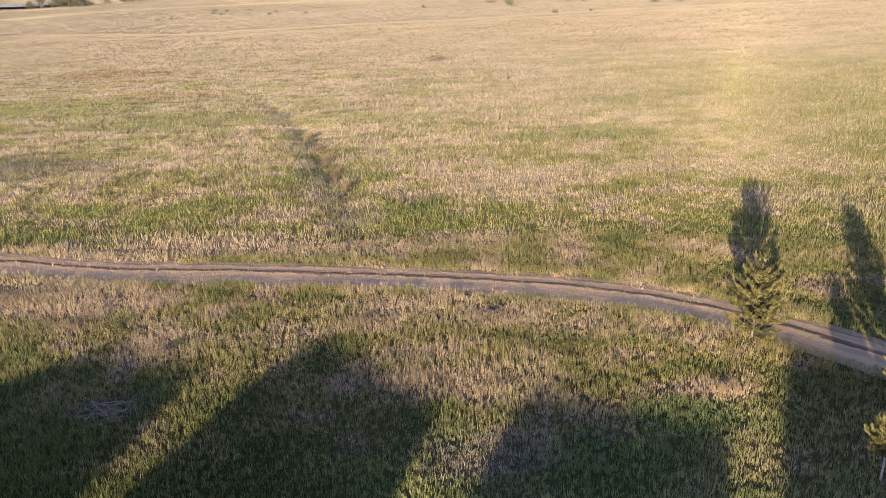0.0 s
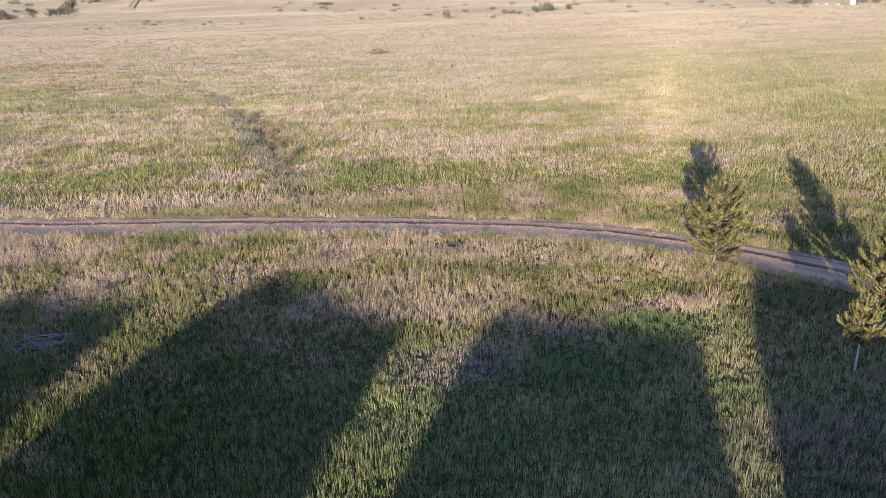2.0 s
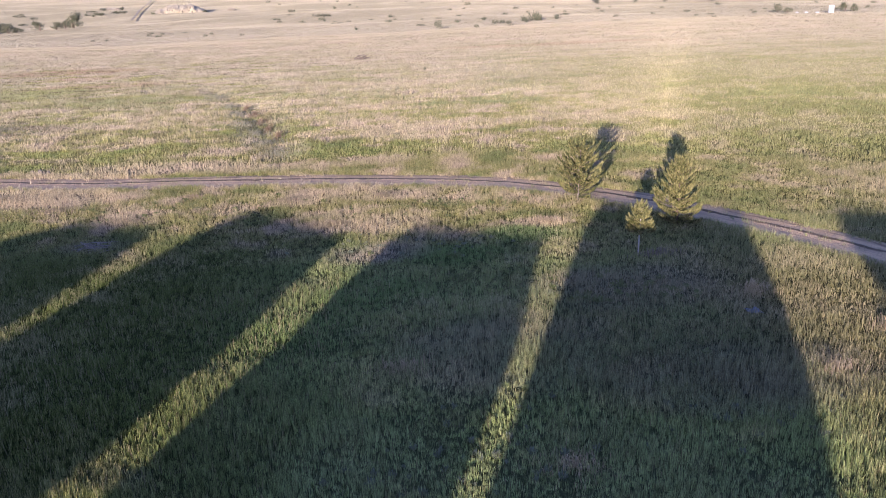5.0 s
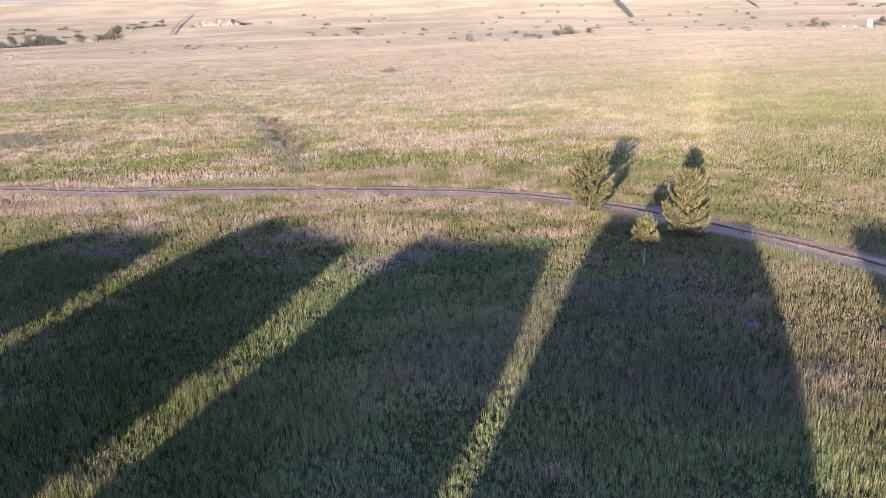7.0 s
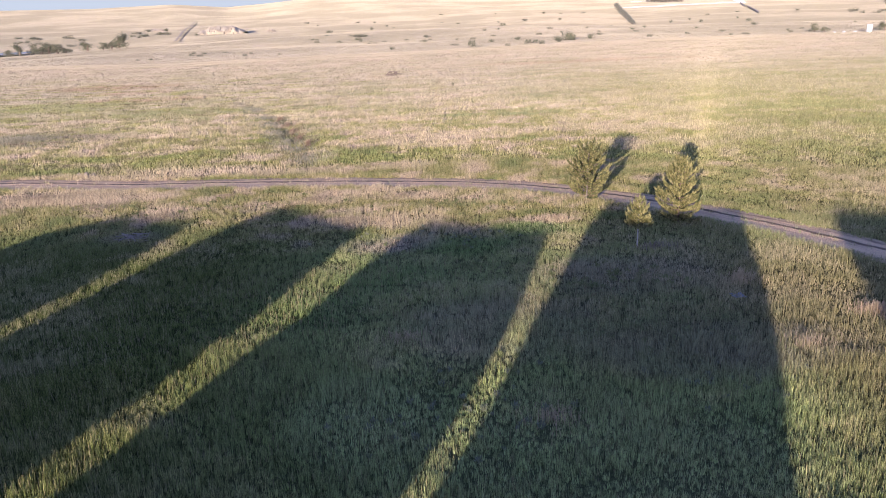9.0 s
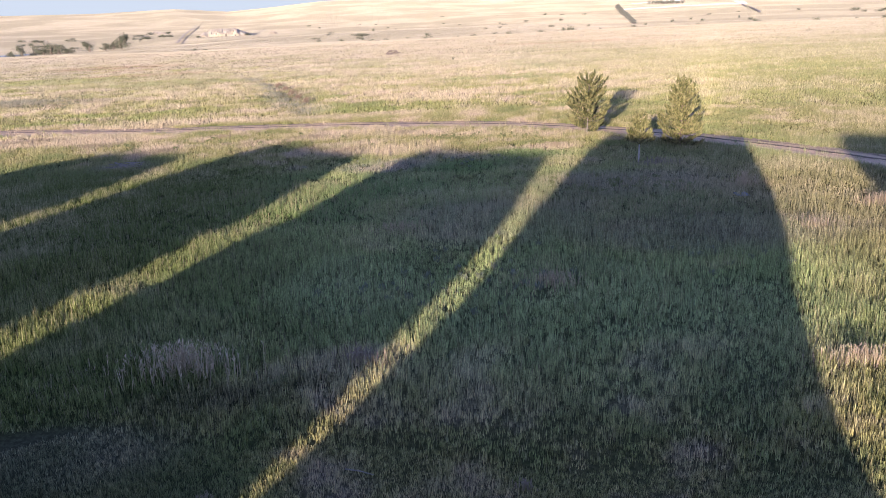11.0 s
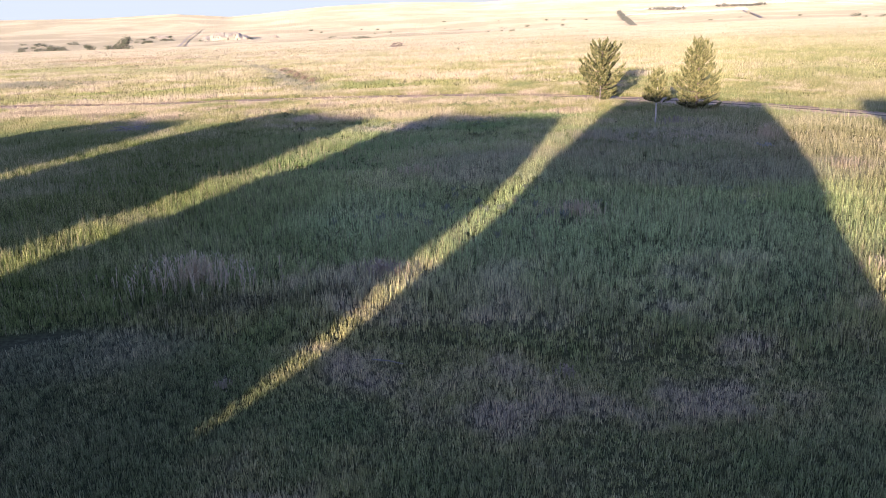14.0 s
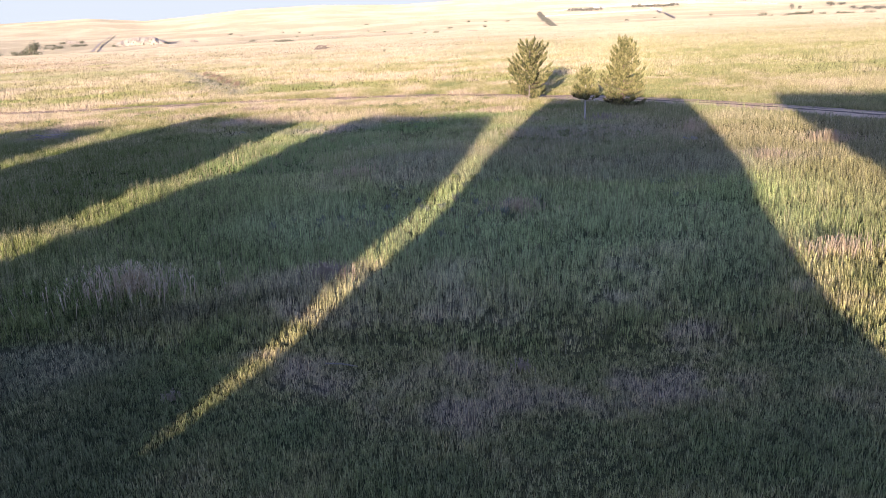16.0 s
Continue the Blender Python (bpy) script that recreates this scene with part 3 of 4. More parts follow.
def grass(name, label, d0, d1, half, per_m2, blades, tall, wide, spread, seed, material=BLADE, keep=None, lean=0.35, fade=0.0, face=None, short=None):
    """Tufts of tapered blades over a fan of ground in front of (2.5, -19), between two distances."""
    rng = np.random.RandomState(seed)
    a = radians(half)
    n = int(a * (d1 * d1 - d0 * d0) * per_m2)
    d, t = np.sqrt(rng.uniform(d0 * d0, d1 * d1, n)), rng.uniform(-a, a, n) + radians(1.5)
    x, y = 2.5 + d * np.sin(t), -19.0 + d * np.cos(t)
    off = near_line(x, y, ROAD_NEAR)
    ok = rng.rand(n) < np.clip((off - 1.0) / 0.85 + 0.5 * (soft_noise(x, y, 1.1, 3) - 0.5), 0, 1) ** 1.3 + 0.12 * (np.abs(off - 0.27) < 0.14)
    thick = 0.55 * soft_noise(x, y, 1.3, 1) + 0.45 * soft_noise(x, y, 6.0, 2)
    ok &= rng.rand(n) < 0.7 + 0.6 * thick
    if fade:
        ok &= rng.rand(n) < np.clip((d1 - d) / fade, 0, 1)
    if keep is not None:
        ok &= keep(x, y)
    x, y, thick = x[ok], y[ok], thick[ok]
    n = len(x)
    size = tall * (0.5 + 1.0 * thick)
    if short is not None:
        size = size * short(x, y)
    which = np.repeat(rng.rand(n), blades)
    x, y, size = (np.repeat(q, blades) for q in (x, y, size))
    n = len(x)
    size = size * rng.uniform(0.55, 1.25, n)
    x, y = x + rng.normal(0, spread, n), y + rng.normal(0, spread, n)
    z = ground_z(x, y) - 0.02
    turn, tip = rng.uniform(0, 2 * np.pi, n), rng.uniform(0, 2 * np.pi, n)
    if face is not None:                          # far blades turned to the low sun, which brightens the distant grass
        turn = -radians(SUN_AZ) + rng.normal(0, face, n)
    w = wide * rng.uniform(0.6, 1.3, n)
    side = np.stack([np.cos(turn) * w, np.sin(turn) * w, 0 * w], -1) * 0.5
    base = np.stack([x, y, z], -1)
    way = np.stack([np.cos(tip), np.sin(tip), 0 * tip], -1) * (size * lean * rng.uniform(0.2, 1.0, n))[:, None]
    up = np.stack([0 * size, 0 * size, size], -1)
    v = np.stack([base - side, base + side, base + way + up], 1).reshape(-1, 3)
    loops, starts = np.arange(3 * n), np.arange(n) * 3
    along = np.tile([0, 0, 1.0], n)
    which = np.repeat(which, 3)
    count = n
    me = bpy.data.meshes.new(name)
    me.vertices.add(len(v))
    me.vertices.foreach_set("co", v.astype(np.float32).ravel())
    me.loops.add(len(loops))
    me.loops.foreach_set("vertex_index", loops.astype(np.int32))
    me.polygons.add(count)
    me.polygons.foreach_set("loop_start", starts.astype(np.int32))
    uv = me.uv_layers.new(name="along")
    uv.data.foreach_set("uv", np.stack([which, along], -1).astype(np.float32).ravel())
    me.materials.append(material)
    me.update(calc_edges=True)
    me.validate()
    return tagged(new(name, me), label, "grass", kind="stuff")


def mown_edge(x):
    return -5.0 - 0.2 * x + 0.25 * np.sin(x * 0.9)


def near_lawn(x, y):
    """How tall the meadow stands: low where it meets the mown strip."""
    return np.clip(0.55 + (y - mown_edge(x)) / 7.0, 0.55, 1.0)


def in_meadow(x, y):
    return y > mown_edge(x)


def on_verge(x, y):
    off = near_line(x, y, ROAD_NEAR)
    return (off > 1.35) & (off < 2.7)


def behind(x, y):
    turn = np.degrees(np.arctan2(x - 2.5, y + 19.0)) - 1.5
    return (np.abs(turn) > 39) | (np.hypot(x - 2.5, y + 19.0) < 5.2)


def in_lawn(x, y):
    return y <= mown_edge(x)


grass("mown_grass", "short mown grass, dull grey-green in shade", 5, 17, 40, 300, 6, 0.15, 0.016, 0.03, 11, MOWN, in_lawn, 0.35)
grass("lawn_grass", "short mown grass round the houses, in shade", 0.5, 26, 180, 11, 5, 0.16, 0.03, 0.07, 21, MOWN, behind, 0.5)
grass("meadow_grass", "clumpy wild grass, yellow-green with some dry stalks", 9, 32, 42, 84, 10, 0.33, 0.02, 0.035, 12, MEADOW, in_meadow, 0.25, short=near_lawn)
grass("tall_stalks", "scattered taller straw-coloured stalks in the meadow", 9, 40, 42, 9, 3, 0.56, 0.014, 0.08, 18, STALKS, in_meadow, 0.15, short=near_lawn)
grass("roadside_grass", "knee-high mixed green and dry grass beside the lane", 32, 68, 42, 48, 7, 0.29, 0.024, 0.06, 13, BLADE, None, 0.3)
grass("verge_grass", "tall tufted dry grass along the edges of the lane", 40, 82, 42, 26, 6, 0.33, 0.03, 0.09, 19, BLADE, on_verge, 0.4)
grass("field_grass", "dry straw-coloured field grass with green patches", 68, 150, 38, 14, 4, 0.32, 0.045, 0.12, 14, FIELD_BLADE, None, 0.5, 60, 1.0)
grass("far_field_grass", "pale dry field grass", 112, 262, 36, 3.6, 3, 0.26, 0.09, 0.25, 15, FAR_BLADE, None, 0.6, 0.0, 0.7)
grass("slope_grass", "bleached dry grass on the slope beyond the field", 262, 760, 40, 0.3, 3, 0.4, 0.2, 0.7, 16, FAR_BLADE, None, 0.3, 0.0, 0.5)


# ---------------------------------------------------------------- pines
def tube(bm, points, radii, sides=6):
    rings = []
    for n, (p, r) in enumerate(zip(points, radii)):
        a, b = Vector(points[max(n - 1, 0)]), Vector(points[min(n + 1, len(points) - 1)])
        d = (b - a).normalized()
        u = d.cross(Vector((0.31, 0.95, 0.07))).normalized()
        w = d.cross(u)
        rings.append([bm.verts.new(Vector(p) + (u * math.cos(q) + w * math.sin(q)) * r) for q in (2 * math.pi * k / sides for k in range(sides))])
    for a, b in zip(rings, rings[1:]):
        for k in range(sides):
            bm.faces.new((a[k], a[(k + 1) % sides], b[(k + 1) % sides], b[k]))
    bm.faces.new(rings[-1])
    return rings


def shoot(verts, faces, rng, p, way, length, reach, count):
    """A shoot: a dense core that curves upward, with needles swept forward round it."""
    way = way.normalized()
    lift = Vector((0, 0, 1))
    line = [p, p + way * length * 0.5 + lift * length * 0.05, p + way * length * 0.95 + lift * length * 0.22]
    u = way.cross(Vector((0.2, 0.3, 0.9))).normalized()
    w = way.cross(u)
    k = len(verts)
    for q, r in zip(line, (0.3, 0.42, 0.1)):
        verts.extend(q + (u * math.cos(a) + w * math.sin(a)) * reach * r for a in (0, 2.094, 4.189))
    for n in (0, 3):
        for m in range(3):
            faces.append((k + n + m, k + n + (m + 1) % 3, k + n + 3 + (m + 1) % 3, k + n + 3 + m))
    for _ in range(count):
        q, s = rng.uniform(0, 6.283), rng.uniform(0.0, 1.0)
        out = u * math.cos(q) + w * math.sin(q)
        root = line[0].lerp(line[1], s * 2) if s < 0.5 else line[1].lerp(line[2], s * 2 - 1)
        tip = root + (out * (0.85 - 0.5 * s) + way * 0.75 + lift * 0.2).normalized() * reach * rng.uniform(0.8, 1.25)
        side = (tip - root).cross(way).normalized() * reach * 0.13
        k = len(verts)
        verts.extend((root - side, root + side, tip))
        faces.append((k, k + 1, k + 2))


def pine(x, y, tall, half, low, seed, shape, needle, bark, label, gaps=0.0, up=0.5, step=0.24, lop=0.0, stem=0.8):
    rng = random.Random(seed)
    root = tagged(new("pine_tree"), label, "tree", "young pines by the lane")
    root.location = (x, y, gz(x, y))
    bm = bmesh.new()
    wob = [(rng.uniform(-0.05, 0.05) * tall * 0.12 * k, rng.uniform(-0.05, 0.05) * tall * 0.12 * k) for k in range(7)]
    spine = [Vector((wob[k][0] * 0.3, wob[k][1] * 0.3, tall * 0.93 * k / 6 - (0.1 if k == 0 else 0))) for k in range(7)]
    tube(bm, spine, [stem * tall * 0.017 * (1 - 0.16 * k) + 0.005 for k in range(7)], 8)
    part("trunk", bm, bark, root, smooth=True)

    def on(z):
        s = min(5.999, max(0.0, z / (tall * 0.93) * 6))
        return spine[int(s)].lerp(spine[int(s) + 1], s % 1)

    verts, faces = [], []
    z = low
    while z < tall * 0.9:
        f = (z - low) / (tall - low)
        n = rng.choice((4, 5, 5, 6))
        turn = rng.uniform(0, 6.28)
        long_ring = rng.uniform(0.86, 1.08)
        for k in range(n):
            if rng.random() < gaps:
                continue
            q = turn + 6.283 * k / n + rng.uniform(-0.3, 0.3)
            reach = half * shape(f) * rng.uniform(0.8, 1.1) * long_ring * (1 + lop * math.cos(q)) * 0.94 + 0.02
            start = on(z + rng.uniform(-0.11, 0.11))
            rise = up * (0.3 + 1.15 * f) * rng.uniform(0.6, 1.3)
            pts = []
            for s in (0, 0.3, 0.6, 0.85, 1.0):
                pts.append(start + Vector((math.cos(q) * reach * s, math.sin(q) * reach * s, reach * (rise * s * s + 0.1 * s - 0.06 * math.sin(3 * s)))))
            limbs = bmesh.new()
            tube(limbs, pts, [0.005 + 0.012 * reach * (1 - s) for s in (0, 0.3, 0.6, 0.85, 1)], 4)
            steps = max(1, int(reach / 0.14))
            for s in range(steps + 1):
                t = 0.1 + 0.87 * s / steps
                seg = min(3, int(t * 4))
                here = pts[seg].lerp(pts[seg + 1], t * 4 - seg)
                ahead = (pts[seg + 1] - pts[seg]).normalized()
                side = ahead.cross(Vector((0, 0, 1))).normalized()
                for hand in (1, -1):
                    if rng.random() < 0.85:
                        d = (ahead * rng.uniform(0.5, 0.9) + side * hand * rng.uniform(0.4, 1.0) + Vector((0, 0, rng.uniform(0.3, 0.9)))).normalized()
                        long = rng.uniform(0.16, 0.27) * (1.1 - 0.35 * t) * (0.75 if f > 0.75 else 1)
                        shoot(verts, faces, rng, here, d, long, 0.125, 24)
                if t > 0.45 and rng.random() < 0.75:
                    shoot(verts, faces, rng, here, ahead * 0.5 + Vector((0, 0, 1.0)), rng.uniform(0.18, 0.28), 0.11, 18)
            shoot(verts, faces, rng, pts[-1], pts[-1] - pts[-2] + Vector((0, 0, 0.12)), rng.uniform(0.2, 0.28) * (0.8 if f > 0.75 else 1), 0.125, 30)
            part("limb", limbs, BARK, root)
        z += step * rng.uniform(0.82, 1.2) * (1.0 if f < 0.8 else 0.75)
    top = on(tall * 0.9)
    shoot(verts, faces, rng, top, Vector((0, 0, 1)), tall * 0.105, 0.1, 34)
    for k in range(5):
        q = 1.257 * k + rng.uniform(-0.2, 0.2)
        shoot(verts, faces, rng, on(tall * 0.88), Vector((math.cos(q) * 0.5, math.sin(q) * 0.5, 1)), tall * rng.uniform(0.05, 0.08), 0.1, 22)
    me = link_mesh("crown", [tuple(v) for v in verts], faces, needle)
    crown = new("crown", me)
    crown.parent = root
    return root


def cone(f):
    return (1 - f) ** 0.72 * min(1.0, 0.8 + 1.6 * f) + 0.05


def broad(f):
    return min(1.0, 0.82 + 0.6 * f) * (1 - max(0.0, f - 0.35) / 0.65) ** 0.5 * (0.94 + 0.1 * math.sin(9 * f)) + 0.04


def tuft(f):
    return (1 - f) ** 1.05 + 0.08


pine(14.55, 33.4, 3.9, 1.72, 0.36, 3, broad, NEEDLE_DARK, PALE_BARK, "broad young pine with an uneven top beside the lane", 0.04, 0.45, 0.24, 0.1)
pine(18.95, 26.9, 4.2, 1.6, 0.24, 7, cone, NEEDLE, BARK, "dense cone-shaped young pine with branches to the ground", 0.0, 0.55, 0.2)
pine(15.15, 22.5, 2.95, 0.85, 1.15, 12, tuft, NEEDLE, WHITE_BARK, "small pine sapling with a bare pale lower trunk", 0.0, 0.32, 0.2, 0.0, 0.82)

# ---------------------------------------------------------------- houses behind the camera, which cast the long shadows
AX, CX = Vector((math.sin(radians(SUN_AZ)), math.cos(radians(SUN_AZ)), 0)), Vector((math.cos(radians(SUN_AZ)), -math.sin(radians(SUN_AZ)), 0))
SLOPE = math.tan(radians(SUN_EL))
HOUSE_A = -32.0


def box(bm, lo, hi):
    v = [bm.verts.new((x, y, z)) for z in (lo[2], hi[2]) for x, y in ((lo[0], lo[1]), (hi[0], lo[1]), (hi[0], hi[1]), (lo[0], hi[1]))]
    for f in ((3, 2, 1, 0), (4, 5, 6, 7), (0, 1, 5, 4), (1, 2, 6, 5), (2, 3, 7, 6), (3, 0, 4, 7)):
        bm.faces.new([v[k] for k in f])


def house(c0, c1, reach, label, clip=(0.9, 0.9), steps=((-0.6, 0.0, 0.0),), hip=(1.1, 1.1), dip=0.0, over=(0.1, 0.1), rise=2.6):
    """A two-storey house with a hipped roof; its ridge throws its shadow out to reach. dip: by how much the ridge falls towards its second end."""
    root = tagged(new("house"), label, "house", "row of houses")
    mid, half = (c0 + c1) / 2, (c1 - c0) / 2
    at = AX * HOUSE_A + CX * mid
    base = gz(at.x, at.y)
    root.matrix_basis = Matrix.Translation((at.x, at.y, base)) @ Matrix.Rotation(-radians(SUN_AZ), 4, "Z")
    shadow_at = AX * reach + CX * mid
    ridge = (reach - HOUSE_A) * SLOPE + gz(shadow_at.x, shadow_at.y) - base + 0.15
    deep, eave = 5.2, ridge - rise
    bm = bmesh.new()
    rings = []                                   # wall outline from the foot up: height, spread of each end
    for h, a, b in tuple(steps) + ((eave, 0.0, 0.0),):
        rings.append([bm.verts.new(p) for p in ((-half - a, -deep, h), (half + b, -deep, h), (half + b, deep, h), (-half - a, deep, h))])
    bm.faces.new(rings[0][::-1])
    bm.faces.new(rings[-1])
    for a, b in zip(rings, rings[1:]):
        for k in range(4):
            bm.faces.new((a[k], a[(k + 1) % 4], b[(k + 1) % 4], b[k]))
    part("wall", bm, SIDING, root)
    bm = bmesh.new()
    cut_l, cut_r = ridge - hip[0], ridge - dip - hip[1]
    y_l, y_r = (deep + 0.3) * hip[0] / rise, (deep + 0.3) * (dip + hip[1]) / rise
    left, right = -half - over[0], half + over[1]
    pts = [(left, -deep - 0.3, eave), (right, -deep - 0.3, eave), (right, deep + 0.3, eave), (left, deep + 0.3, eave),
           (left, -y_l, cut_l), (left, y_l, cut_l), (right, -y_r, cut_r), (right, y_r, cut_r), (left + clip[0], 0, ridge), (right - clip[1], 0, ridge - dip)]
    v = [bm.verts.new(p) for p in pts]
    for f in ((0, 1, 6, 9, 8, 4), (2, 3, 5, 8, 9, 7), (4, 8, 5), (6, 7, 9), (0, 4, 5, 3), (1, 2, 7, 6), (3, 2, 1, 0)):
        bm.faces.new([v[k] for k in f])
    part("roof", bm, SHINGLE, root)
    for z, xs in ((0.9, (-0.55, 0.0, 0.55)), (3.8, (-0.55, 0.05, 0.6))):
        for s in xs:
            w = part("window", bmesh.new(), WHITE, root)
            bm = bmesh.new()
            box(bm, (s * half - 0.65, deep - 0.05, z), (s * half + 0.65, deep + 0.06, z + 1.25))
            bm.to_mesh(w.data)
            bm.free()
            bm = bmesh.new()
            box(bm, (s * half - 0.56, deep, z + 0.09), (s * half + 0.56, deep + 0.065, z + 1.16))
            part("pane", bm, GLASS, w)
    return root


house(-31.8, -21.2, 25.6, "two-storey pale house with a hipped shingle roof", (2.6, 1.7), hip=(1.2, 2.45), rise=2.5)
house(-19.85, -9.93, 29.8, "two-storey pale house with a sloping roof ridge", (1.4, 1.0), ((-0.6, 0.0, -0.25), (4.0, 0.0, -0.25), (5.0, 0.0, 0.0)), hip=(0.8, 2.6), dip=0.44, over=(0.05, 0.12), rise=3.1)
house(-7.65, 1.92, 28.5, "two-storey house with a dark hipped shingle roof", (0.75, 1.15), ((-0.6, 0.95, -0.95), (3.0, 0.95, -0.95), (3.45, 0.95, -0.85), (3.65, 0.85, -0.75), (4.25, 0.55, -0.52), (4.85, 0.4, -0.22), (5.6, 0.3, 0.0), (6.1, 0.0, 0.0)), (0.6, 2.8), over=(0.0, 0.15), rise=2.88)
house(2.95, 12.74, 35.8, "tall two-storey house with a dark shingle roof", (0.65, 0.9), ((-0.6, 2.0, 1.0), (2.45, 2.0, 1.0), (2.8, 1.4, 1.0), (2.95, 1.08, 1.0), (3.2, 0.85, 1.0), (3.4, 0.7, 1.0), (3.6, 0.6, 0.85), (3.75, 0.55, 0.55), (4.2, 0.35, 0.15), (4.65, 0.1, 0.0), (5.15, 0.0, 0.0)), (1.5, 3.2), over=(0.0, 0.16), rise=3.27)
house(17.35, 29.5, 36.3, "wide two-storey house with a clipped gable roof", (0.6, 0.9), ((-0.6, 1.0, 0.0), (4.85, 1.0, 0.0), (5.05, 0.85, 0.0), (5.65, 0.35, 0.0), (6.15, 0.0, 0.0)), (0.6, 1.1))


# ---------------------------------------------------------------- weeds, scraps and stones in the meadow
def weeds(name, label, x, y, rx, ry, count, tall, material, seed):
    """A stand of dry stalks with short side twigs and ragged heads."""
    rng = np.random.RandomState(seed)
    verts, faces = [], []
    for _ in range(count):
        a, d = rng.uniform(0, 6.283), min(1.5, abs(rng.normal(0, 0.6)))
        px, py = x + math.cos(a) * d * rx, y + math.sin(a) * d * ry
        h = tall * rng.uniform(0.45, 1.15) * (1.1 - 0.35 * d)
        foot = Vector((px, py, gz(px, py) - 0.02))
        top = foot + Vector((rng.normal(0, 0.1) * h, rng.normal(0, 0.1) * h, h))
        q = rng.uniform(0, 6.283)
        side = Vector((math.cos(q), math.sin(q), 0)) * 0.012
        k = len(verts)
        verts += [foot - side, foot + side, top + side * 0.5, top - side * 0.5]
        faces.append((k, k + 1, k + 2, k + 3))
        for _ in range(rng.randint(2, 5)):
            s = rng.uniform(0.45, 0.95)
            root = foot.lerp(top, s)
            w = rng.uniform(0, 6.283)
            out = Vector((math.cos(w), math.sin(w), rng.uniform(0.7, 1.6))).normalized() * h * rng.uniform(0.12, 0.26)
            edge = Vector((-math.sin(w), math.cos(w), 0)) * 0.013
            k = len(verts)
            verts += [root, root + out * 0.7 + edge, root + out, root + out * 0.7 - edge]
            faces.append((k, k + 1, k + 2, k + 3))
    ob = new(name, link_mesh(name, [tuple(v) for v in verts], faces, material))
    return tagged(ob, label, "weeds", kind="stuff")


PALE_STALK = leafy("pale_dead_stalks", (0.36, 0.28, 0.16), (0.66, 0.54, 0.33), (0.5, 0.4, 0.24), 0.1)
GREY_WEED = leafy("grey_weeds", (0.2, 0.17, 0.13), (0.36, 0.31, 0.24), (0.3, 0.25, 0.18), 0.1)
RED_WEED = leafy("reddish_dry_grass", (0.34, 0.26, 0.165), (0.46, 0.37, 0.24), (0.41, 0.3, 0.2), 0.15)
RUST_WEED = leafy("rust_brown_weeds", (0.2, 0.14, 0.09), (0.34, 0.245, 0.165), (0.27, 0.19, 0.12), 0.1)
GULLY_WEED = leafy("grey_green_weeds", (0.24, 0.235, 0.16), (0.42, 0.38, 0.27), (0.33, 0.31, 0.2), 0.1)
weeds("dead_weeds", "stand of dead grey-brown weed stalks", -3.5, -1.0, 2.3, 1.0, 300, 0.8, PALE_STALK, 1)
weeds("dead_weeds", "tuft of pale straw-coloured dry grass in a sunlit strip", 1.2, -0.9, 1.0, 0.8, 240, 0.42, STALK, 2)
weeds("dead_weeds", "tuft of pale reddish dry grass", 11.4, 28.6, 1.7, 0.8, 230, 0.4, RED_WEED, 3)
weeds("dead_weeds", "dead twiggy weeds round the foot of the sapling", 16.0, 21.9, 1.5, 0.5, 200, 0.45, GREY_WEED, 4)
weeds("dead_weeds", "stand of grey dry weeds", 18.5, 16.2, 1.1, 0.6, 170, 0.7, PALE_STALK, 5)
weeds("dead_weeds", "tuft of pinkish dry grass beside the lane", 22.8, 11.8, 1.2, 0.8, 300, 0.5, RED_WEED, 6)
weeds("dead_weeds", "tuft of straw-coloured dry grass", 18.3, 8.8, 1.4, 1.1, 220, 0.5, STALK, 7)
weeds("dead_weeds", "stand of brownish dry weeds", 13.8, -2.6, 1.5, 0.5, 200, 0.55, STALK, 8)
weeds("dead_weeds", "thin stand of pale grey dry weeds", 7.2, 4.2, 1.8, 1.2, 220, 0.42, PALE_STALK, 9)
weeds("dead_weeds", "thin stand of grey dry weeds", 2.1, 11.1, 2.0, 1.1, 260, 0.45, PALE_STALK, 10)
for n, (wx, wy, wr, wd) in enumerate(((-15.3, 33.6, 2.0, 0.8), (-2.0, 30.5, 1.6, 0.7), (-5.2, 36.2, 2.6, 0.9), (1.5, 36.3, 1.6, 0.8), (-27.0, 41.0, 6.0, 1.6), (-21.5, 37.0, 3.0, 1.0), (-12.3, 38.8, 1.4, 0.6))):
    weeds("dead_weeds", "stand of pale straw-coloured dry grass near the lane", wx, wy, wr, wd, int(260 * wr * wd) + 140, 0.33, RED_WEED if n in (1, 6) else STALK, 20 + n)
for n, (wx, wy) in enumerate(((-8.2, 53), (-9.6, 58), (-11.4, 63), (-13.6, 69), (-15.4, 75), (-17.5, 82), (-21.0, 91))):
    weeds("gully_weeds", "grey weeds along a shallow washed-out gully", wx, wy, 2.4, 3.4, 420, 0.45, GULLY_WEED, 40 + n)
for n, (wx, wy) in enumerate(((-9.0, 61.0), (-10.6, 65.5), (-12.0, 70), (-13.4, 74.5), (-15.2, 80))):
    weeds("gully_edge_weeds", "line of rust-brown dry weeds along a washed-out gully", wx, wy, 0.7, 2.6, 240, 0.5, RUST_WEED, 90 + n)
weeds("gully_weeds", "broad patch of grey-brown weeds in the field", -44, 71, 8, 3.2, 2200, 0.55, GULLY_WEED, 50)
weeds("small_tuft", "small pale bunch of dry grass in the mown strip", 4.8, -6.8, 0.22, 0.16, 60, 0.25, STALK, 51)
weeds("small_tuft", "small pale bunch of dry grass in the mown strip", -1.4, -6.7, 0.2, 0.14, 40, 0.2, STALK, 52)


